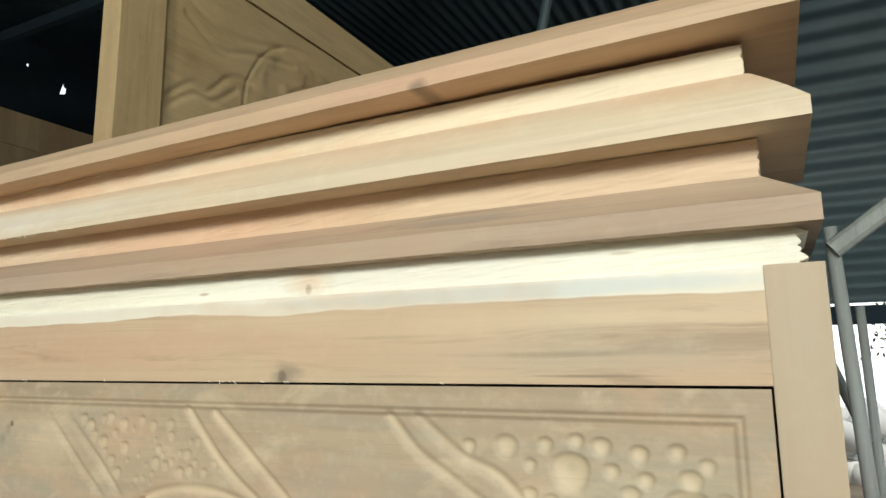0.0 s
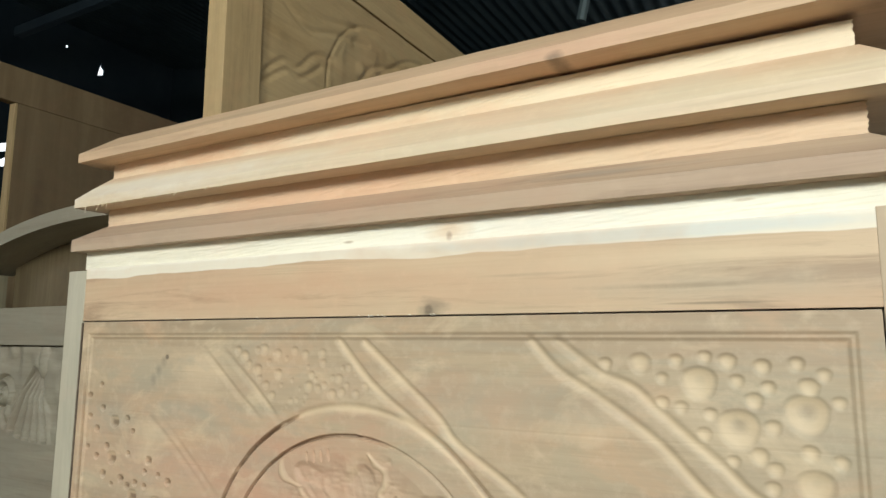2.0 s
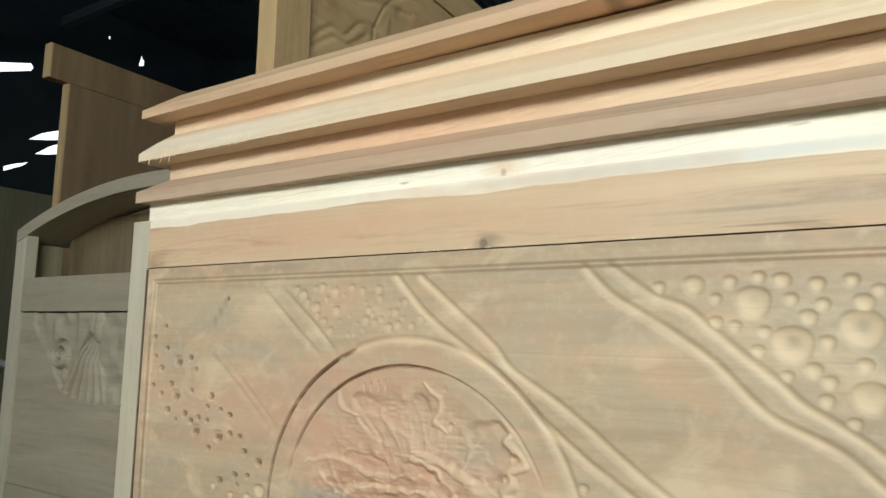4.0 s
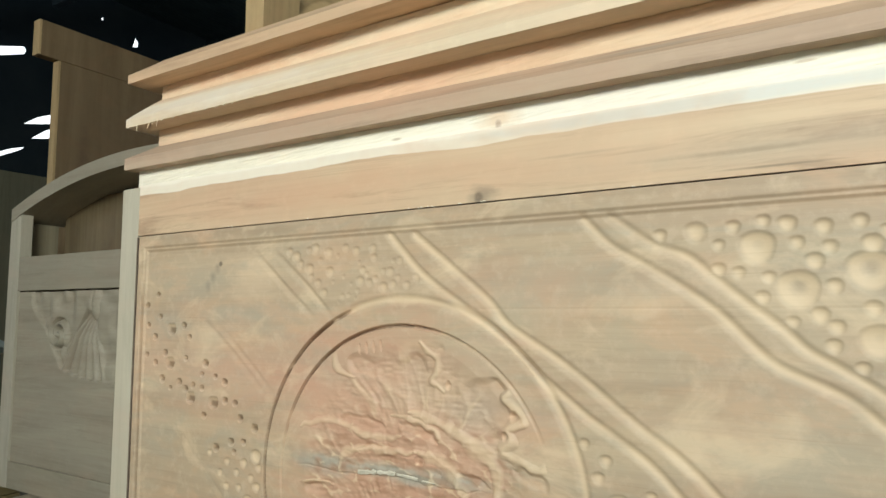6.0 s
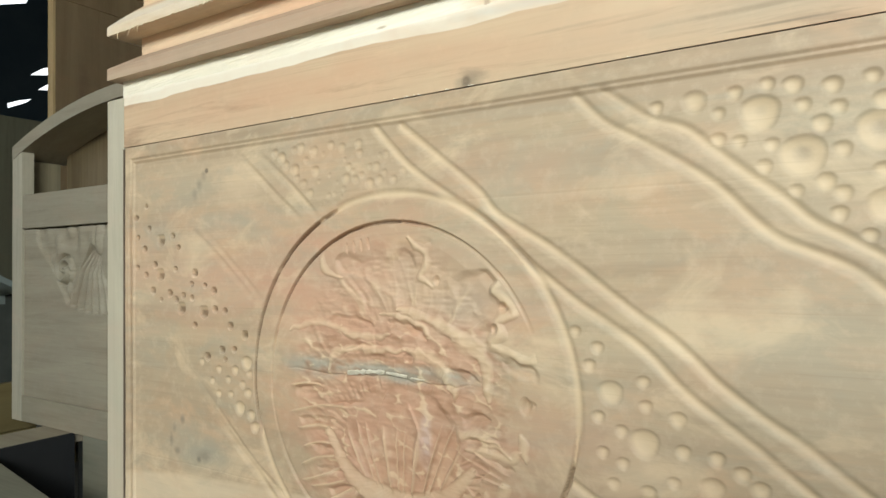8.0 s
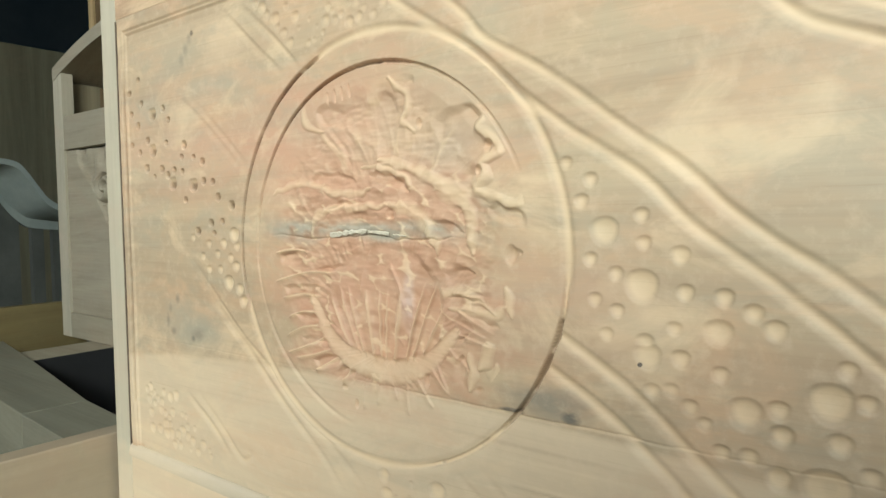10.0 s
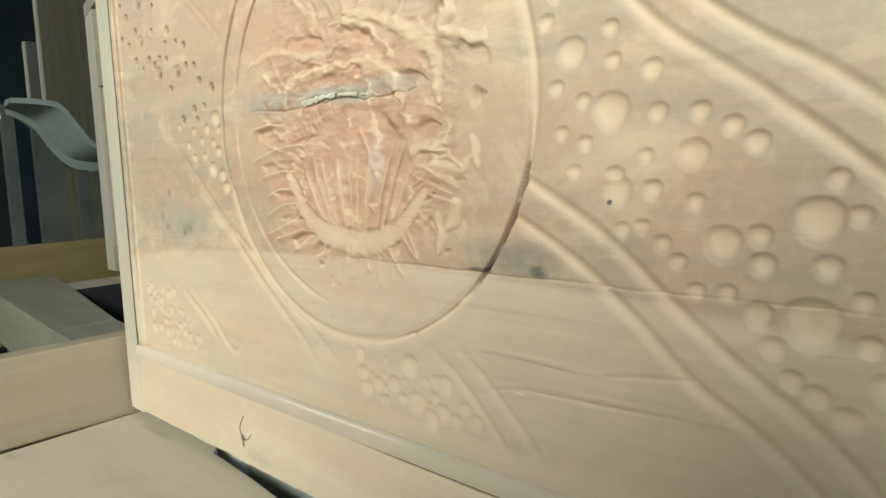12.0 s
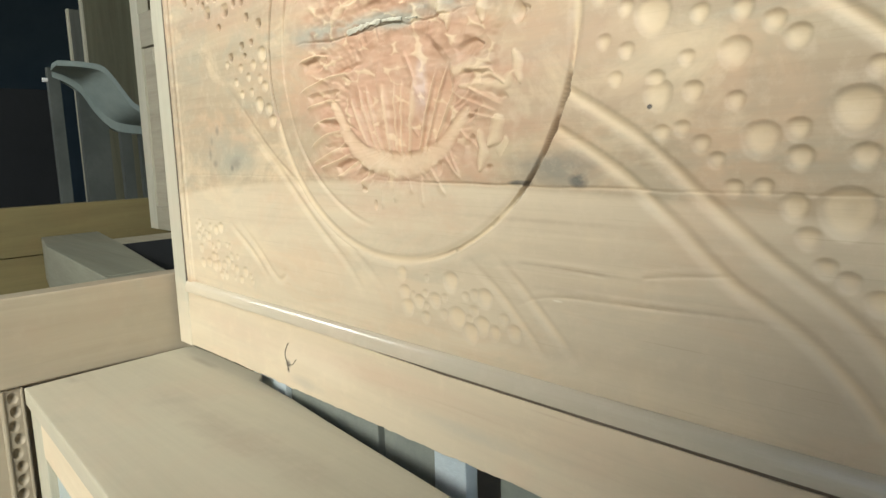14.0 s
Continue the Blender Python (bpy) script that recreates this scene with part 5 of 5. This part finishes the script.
        tip = Vector((x + rng.uniform(-0.6, 0.6) * long, -0.006 + rng.uniform(-0.003, 0.002), 1.6855 - long))
        part("splinter", rod((x, -0.003, 1.688), tip, 0.0007, 0.0003, 5), M["sap"], middle)
    # torn crumbs of fibre along the joint under the top rail
    for k in range(12):
        x = rng.choice((0.30, 0.44, 0.62, 0.66, 0.69, 0.86)) + rng.uniform(-0.02, 0.02)
        part("splinter", rod((x, 0.0005, 1.5012), (x + rng.uniform(0.002, 0.006), -0.0012, 1.4992 + rng.uniform(-0.001, 0.0015)), 0.0006, 0.0003, 5), M["sap_white"], t)
    return t


headboard()


# ---------------------------------------------------------------- in front of and beside the headboard
def bench():
    """The long bench whose top runs along the foot of the headboard."""
    t = thing("bench_chest", "pale raw teak bench chest with a dusty flat top", "bench")
    part("top", prism([(0.036, -0.239), (1.90, -0.342), (1.90, -0.155), (0.60, -0.024), (0.471, -0.011), (0.376, 0.0), (0.272, 0.0075), (0.255, 0.022), (0.02, 0.022)], 0.700, 0.7262, "z", 0.002), M["top"], t)
    slope = (-0.342 + 0.239) / 1.864
    for x0, x1, z0, z1 in ((0.046, 0.102, 0.0, 0.699), (0.55, 0.60, 0.10, 0.640), (1.15, 1.20, 0.10, 0.640), (1.83, 1.88, 0.0, 0.699)):
        y = -0.236 + slope * (x0 - 0.036)
        part("stile", box((x0, y, z0), (x1, y + 0.035, z1), 0.002), M["stile"], t)
    for x0, x1 in ((0.1025, 0.5495), (0.6005, 1.1495), (1.2005, 1.8295)):
        y = -0.234 + slope * (x0 - 0.036)
        part("rail", prism([(x0, y), (x1, y + slope * (x1 - x0)), (x1, y + slope * (x1 - x0) + 0.03), (x0, y + 0.03)], 0.6405, 0.6985), M["sill"], t)
        part("panel", prism([(x0, y + 0.012), (x1, y + slope * (x1 - x0) + 0.012), (x1, y + slope * (x1 - x0) + 0.022), (x0, y + 0.022)], 0.10, 0.640), M["teal"], t, "pale blue-grey primed panel")
    part("rail", prism([(0.0885, -0.232), (1.829, -0.232 + slope * 1.74), (1.829, -0.20 + slope * 1.74), (0.0885, -0.20)], 0.03, 0.0995), M["sill"], t)
    part("back", prism([(0.06, -0.02), (1.88, -0.17), (1.88, -0.155), (0.06, -0.005)], 0.02, 0.6995), M["grey"], t)


def daybed_side():
    """The side of a daybed that ends at the headboard: a wide rail over a board with a pitted moulding."""
    t = thing("daybed_side", "raw teak daybed side with wide top rail and pitted moulding", "daybed side")
    part("rail", prism([(0.0, -1.35), (0.012, 0.10), (-0.028, 0.10), (-0.040, -1.35)], 0.7210, 0.8560, "z", 0.003), M["side"], t)
    board = part("board", box((-0.030, -1.33, 0.30), (-0.006, 0.08, 0.7200), 0.002), M["side"], t)
    for y0, y1 in ((-0.2385, -0.2335), (-0.2650, -0.2590)):
        part("bead_moulding", box((-0.0075, y0, 0.31), (0.0055, y1, 0.7190), 0.003), M["side"], board)
    def pits(y, z):
        """Two staggered rows of chiselled hollows."""
        k = np.round((0.704 - z) / 0.0215)
        d = np.hypot((y + 0.2487 - 0.0028 * np.sin(k * 2.6)) / 0.0068, (z - 0.704 + 0.0215 * k) / 0.0085)
        return 0.0030 - 0.0080 * np.clip(1.5 - 1.5 * d, 0, 1) ** 0.7 - 0.0010 * soft_noise(y, z, 0.008, 51)

    grid_mesh("pitted_moulding", np.linspace(-0.2588, -0.2387, 26), np.linspace(0.3105, 0.7188, 420), lambda y, z: (pits(y, z), y, z), M["side"], board, "moulding with a row of chiselled hollows")
    for y in (-1.30, 0.02):
        part("leg", box((-0.034, y, 0.0), (-0.006, y + 0.05, 0.2995), 0.003), M["side"], t)


def gap_clutter():
    """What shows through the slot under the headboard."""
    for x, y, w, h, mat, rz in ((0.19, 0.042, 0.095, 0.722, "primer", 0), (0.29, 0.048, 0.203, 0.716, "slate", 0), (0.503, 0.050, 0.095, 0.714, "slate", 0), (0.600, 0.044, 0.05, 0.724, "primer", 0), (0.665, 0.085, 0.10, 0.70, "slate", 0), (0.80, 0.09, 0.34, 0.70, "slate", 0)):
        t = thing("leaning_board", "dusty dark grey offcut board standing on the floor" if mat == "slate" else "pale blue primed offcut board standing on the floor", "board", "offcut boards")
        t.matrix_world = pose(x, y, 0, 0, 0, rz)
        part("plank", box((0, 0, 0.002), (w, 0.02, h), 0.002), M[mat], t)


bench()
daybed_side()
gap_clutter()


# ---------------------------------------------------------------- behind it
def bed_frame():
    t = thing("bed_frame", "dusty grey teak bed frame without slats, used as a stand", "bed frame")
    part("rail", prism([(-0.530, 0.056), (-0.530, 0.195), (-1.14, 0.302), (-1.55, 0.365), (-1.55, 0.175), (-1.264, 0.118)], 0.62, 0.775, "z", 0.004), M["grey"], t)
    part("rail", prism([(-0.5292, 0.056), (-0.08, 0.030), (-0.08, 0.155), (-0.5292, 0.195)], 0.62, 0.7745, "z", 0.003), M["grey"], t)
    part("rail", prism([(-1.335, 0.335), (-1.16, 0.31), (-1.16, 0.80), (-1.335, 0.80)], 0.730, 0.766, "z", 0.003), M["pale"], t)
    # added near-black boards put shade inside the open frame
    part("bottom_board", box((-1.155, 0.305, 0.46), (-0.16, 0.574, 0.475), 0), M["shade_black"], t, "added near-black floor for the shade inside the frame")
    part("side_board", box((-1.159, 0.312, 0.476), (-1.150, 0.574, 0.7655), 0), M["shade_black"], t, "added near-black side for the shade inside the frame")
    part("side_board", box((-1.105, 0.575, 0.10), (-0.15, 0.600, 0.766), 0.003), M["grey"], t)
    part("rail", box((-1.69, -0.9, 0.70), (-1.65, 0.95, 0.880), 0.003), M["olive"], t, "yellowish raw plank on edge")
    part("rail", box((-1.69, -0.9, 0.520), (-1.652, 0.95, 0.697), 0.003), M["olive"], t)
    for x, y, z in ((-1.54, 0.20, 0.6195), (-1.54, 0.64, 0.7665), (-0.14, 0.07, 0.6195), (-0.14, 0.56, 0.7665)):
        part("leg", box((x, y, 0.0), (x + 0.07, y + 0.07, z), 0.004), M["grey_z"], t)
    for y in (-0.85, 0.85):
        part("leg", box((-1.69, y, 0.0), (-1.64, y + 0.06, 0.6995), 0.004), M["grey_z"], t)


def arched_cabinet():
    """A headboard with an arched shelf, and a carved shell under its rail."""
    t = thing("arched_headboard", "pale raw teak headboard with arched shelf top and carved shell", "headboard")
    y0, xl, xr = 0.56, -1.547, -0.005
    mid, half = (xl + xr) / 2, (xr - xl) / 2
    top = lambda x: 1.885 - 0.133 * abs((x - mid) / half) ** 2.1
    n = 28
    xs = [xl + (xr - xl) * k / n for k in range(n + 1)]
    part("arch", prism([(x, top(x)) for x in xs] + [(x, top(x) - 0.046) for x in xs[::-1]], y0, y0 + 0.19, "y"), M["pale"], t)
    for x in (xl, xr - 0.069):
        part("stile", prism([(x, 0.7675), (x + 0.069, 0.7675), (x + 0.069, top(x + 0.069) - 0.0475), (x, top(x) - 0.0475)], y0 + 0.0015, y0 + 0.042, "y"), M["pale_z"], t)
        part("side_board", box((x + (0.004 if x == xl else 0.045), y0 + 0.0425, 1.573), (x + (0.024 if x == xl else 0.065), y0 + 0.159, 1.705), 0), M["inner"], t, "olive brown inner side of the shelf")
    part("rail", box((xl + 0.0695, y0 + 0.002, 1.452), (xr - 0.0695, y0 + 0.18, 1.572), 0.002), M["pale"], t)
    part("back", box((xl + 0.0695, y0 + 0.16, 1.5725), (xr - 0.0695, y0 + 0.178, 1.80), 0), M["old"], t)
    part("bottom_rail", box((xl + 0.0695, y0 + 0.002, 0.7675), (xr - 0.0695, y0 + 0.03, 0.858), 0.002), M["pale"], t)

    def shell(x, z):
        """A sunk field with a ribbed fan on each side of the middle and a scroll beside it."""
        u, v = np.abs(x - mid), 1.449 - z
        low = np.interp(u, (0.156, 0.317, 0.415, 0.461, 0.520, 0.600, 0.640), (0.294, 0.288, 0.264, 0.208, 0.132, 0.070, 0.0))
        sunk = np.clip((low - v) / 0.006, 0, 1) * np.clip((0.622 - u) / 0.01, 0, 1)
        fu, fv = u - 0.255, v - 0.020
        reach, turn = np.hypot(fu, fv), np.arctan2(fu, fv)
        ribs = scoop(turn * 5.9 + 0.25)
        fan = np.clip((0.52 - np.abs(turn - 0.17)) / 0.05, 0, 1) * np.clip((reach - 0.05) / 0.03, 0, 1)
        f = -0.016 + 0.012 * soft_noise(x, z, 0.035, 22)
        f = f * (1 - fan) + fan * (-0.044 + 0.042 * (1 - ribs) ** 0.55 * np.clip(reach / 0.14, 0.3, 1))
        s = np.hypot(u - 0.445, v - 0.145)
        coil = np.abs(np.sin(s * 95 + np.arctan2(v - 0.145, u - 0.445)))
        f = np.where(s < 0.055, -0.026 + 0.028 * coil, f)
        tail = np.hypot((u - 0.420) / 0.022, (v - 0.215) / 0.035)
        f = np.where(tail < 1, -0.004 - 0.012 * tail, f)
        bud = np.hypot((u - 0.232) / 0.026, (v - 0.045) / 0.055)
        f = np.where(bud < 1, -0.010 + 0.016 * np.sqrt(np.clip(1 - bud, 0, 1)), f)
        return sunk * f + 0.0012 * (soft_noise(x, z, 0.06, 21) - 0.5)

    board = grid_mesh("carved_panel", np.linspace(xl + 0.0695, xr - 0.0695, 420), np.linspace(0.8585, 1.4475, 220),
              lambda x, z: (x, y0 + 0.010 - shell(x, z), z), M["shell"], t, "pale board carved with a ribbed shell and scroll")
    # the deep cuts are darkened brown in colour for the shade in them
    co = np.empty(len(board.data.vertices) * 3)
    board.data.vertices.foreach_get("co", co)
    brown = np.clip((co[1::3] - y0 - 0.010 - 0.012) / 0.022, 0, 1)
    board.data.attributes.new("field", "FLOAT", "POINT").data.foreach_set("value", brown.astype(np.float32))
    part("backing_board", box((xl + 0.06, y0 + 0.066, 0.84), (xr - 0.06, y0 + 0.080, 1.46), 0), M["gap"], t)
    return t


def tall_panel_bed():
    """The frame that stands across behind the headboard: stile, slanting-carved panel and top rail."""
    t = thing("panel_frame", "tan teak bed end with carved panel standing behind the headboard", "bed end")
    part("stile", box((0.034, 0.240, 0.0), (0.086, 0.3425, 2.470), 0.002), M["frame"], t)
    part("stile", box((0.034, 1.90, 0.0), (0.086, 2.00, 2.470), 0.002), M["frame"], t)
    part("top_rail", box((0.036, 0.343, 2.364), (0.085, 1.8995, 2.469), 0.002), M["frame_y"], t)
    part("bottom_rail", box((0.036, 0.343, 0.9), (0.085, 1.8995, 1.0), 0.002), M["frame_y"], t)

    def carve(y, z):
        edge = np.minimum(np.minimum(y - 0.347, 1.896 - y), 2.360 - z)
        h = groove(np.abs(edge - 0.018), 0.004, 0.003) - 0.003 * np.clip((edge - 0.018) / 0.01, 0, 1)
        for p in ([(0.36, 2.05), (0.42, 2.10), (0.47, 2.10), (0.53, 2.155), (0.60, 2.17)], [(0.36, 2.03), (0.43, 2.08), (0.48, 2.08), (0.55, 2.13)],
                  [(0.40, 2.25), (0.50, 2.21), (0.60, 2.24), (0.75, 2.27)], [(0.37, 2.31), (0.45, 2.27), (0.55, 2.26), (0.70, 2.30)],
                  [(0.72, 2.16), (0.78, 2.22), (0.90, 2.26)], [(0.80, 2.20), (0.95, 2.30), (1.1, 2.33)]):
            h += groove(np.abs(beside_path(y, z, smooth_path(p, 6))[0]), 0.012, 0.0042)
        r = np.hypot(y - 0.80, z - 2.10)
        h += groove(np.abs(r - 0.225), 0.006, 0.0045) * np.where(y < 0.82, 1, 0.3)
        h += np.where(r < 0.2, (soft_noise(y, z, 0.03, 31) - 0.5) * 0.006, (soft_noise(y, z, 0.05, 32) - 0.5) * 0.003)
        return h

    grid_mesh("carved_panel", np.linspace(0.3465, 1.896, 300), np.linspace(1.004, 2.3615, 260), lambda y, z: (0.079 + carve(y, z), y, z), M["frame_y"], t, "tan carved panel with waves and an arc")
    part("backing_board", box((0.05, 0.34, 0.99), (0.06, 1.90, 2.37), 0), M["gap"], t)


def tall_board_frame():
    t = thing("wardrobe_side", "tall brown teak wardrobe side with overhanging top board", "wardrobe side")
    part("board", box((-1.968, 0.902, 0.0), (-1.920, 2.30, 2.506), 0.002), M["wardrobe"], t)
    # front edges use a paler material for the light they face
    part("edge_strip", box((-1.966, 0.890, 0.0), (-1.922, 0.9015, 2.506), 0.002), M["frame"], t, "planed front edge, coloured paler for the light on it")
    part("top_board", box((-1.970, 0.812, 2.5065), (-1.918, 2.30, 2.668), 0.003), M["wardrobe"], t)
    part("end_cap", box((-1.969, 0.800, 2.508), (-1.919, 0.8115, 2.667), 0.002), M["frame"], t, "sawn end, coloured paler for the light on it")


def sofa_arm():
    t = thing("sofa_arm", "dusty grey sofa side with curved arm and slats", "sofa")
    far = smooth_path([(0.430, 1.437), (0.482, 1.417), (0.536, 1.377), (0.579, 1.308), (0.631, 1.245), (0.689, 1.212), (0.80, 1.202)], 24)
    near = smooth_path([(0.404, 1.454), (0.498, 1.454), (0.574, 1.443), (0.615, 1.404), (0.655, 1.345), (0.703, 1.284), (0.800, 1.235)], 24)
    bm = bmesh.new()
    rows = []
    for (ya, za), (yb, zb) in zip(far, near):
        rows.append([bm.verts.new(p) for p in ((-2.16, ya - 0.003, za - 0.012), (-1.98, yb, zb - 0.024), (-1.98, yb + 0.008, zb - 0.002), (-2.16, ya + 0.008, za + 0.022))])
    for a, b in zip(rows[:-1], rows[1:]):
        for k in range(4):
            bm.faces.new((a[k], a[(k + 1) % 4], b[(k + 1) % 4], b[k]))
    bm.faces.new(rows[0])
    bm.faces.new(rows[-1][::-1])
    bmesh.ops.recalc_face_normals(bm, faces=bm.faces[:])
    part("arm", bm, M["arm"], t, "smooth S-curved arm board")
    cut = lambda y: float(np.interp(y, far[:, 0], far[:, 1])) + 0.004
    for a, b in ((0.414, 0.460), (0.526, 0.640), (0.690, 0.738), (0.776, 0.83)):
        bm = prism([(a, 0.0), (b, 0.0), *[(b + (a - b) * k / 5, cut(b + (a - b) * k / 5)) for k in range(6)]], -2.180, -2.145, "x")
        part("slat", bm, M["slat"], t)
    rail = smooth_path([(y, z - 0.022) for y, z in far[::12]], 6)
    part("arm_rail", prism([*[(y, z + 0.018) for y, z in rail], *[(y, z - 0.016 - 0.012 * k / len(rail)) for k, (y, z) in reversed(list(enumerate(rail)))]], -2.176, -2.142, "x"), M["arm"], t)
    part("peg", rod((-2.16, 0.395, 1.388), (-2.16, 0.425, 1.388), 0.009), M["white"], t, "small white peg")


def stacked_boards():
    for lo, hi, mat, label in (((-3.66, 0.965, 0), (-3.62, 1.15, 1.985), "grey_z", "narrow grey board on end in a dark store"),
                               ((-3.60, 1.030, 0), (-3.55, 2.20, 2.290), "store", "wide brown panel on end in a dark store"),
                               ((-3.95, -1.6, 0), (-3.90, 0.93, 1.500), "shade_black", "dark board wall of stacked stock")):
        t = thing("stock_board", label, "board", "stock boards")
        part("plank", box(lo, hi, 0.003), M[mat], t)
        # pale strips put the light on these edges into their colour
        part("edge_strip", box((lo[0] + 0.002, lo[1] - 0.012, 0), (hi[0] - 0.002, lo[1] - 0.0005, hi[2] - 0.001), 0.002), M["pale_z"], t, "planed edge, coloured pale for the light on it")


bed_frame()
arched_cabinet()
tall_panel_bed()
tall_board_frame()
sofa_arm()
stacked_boards()
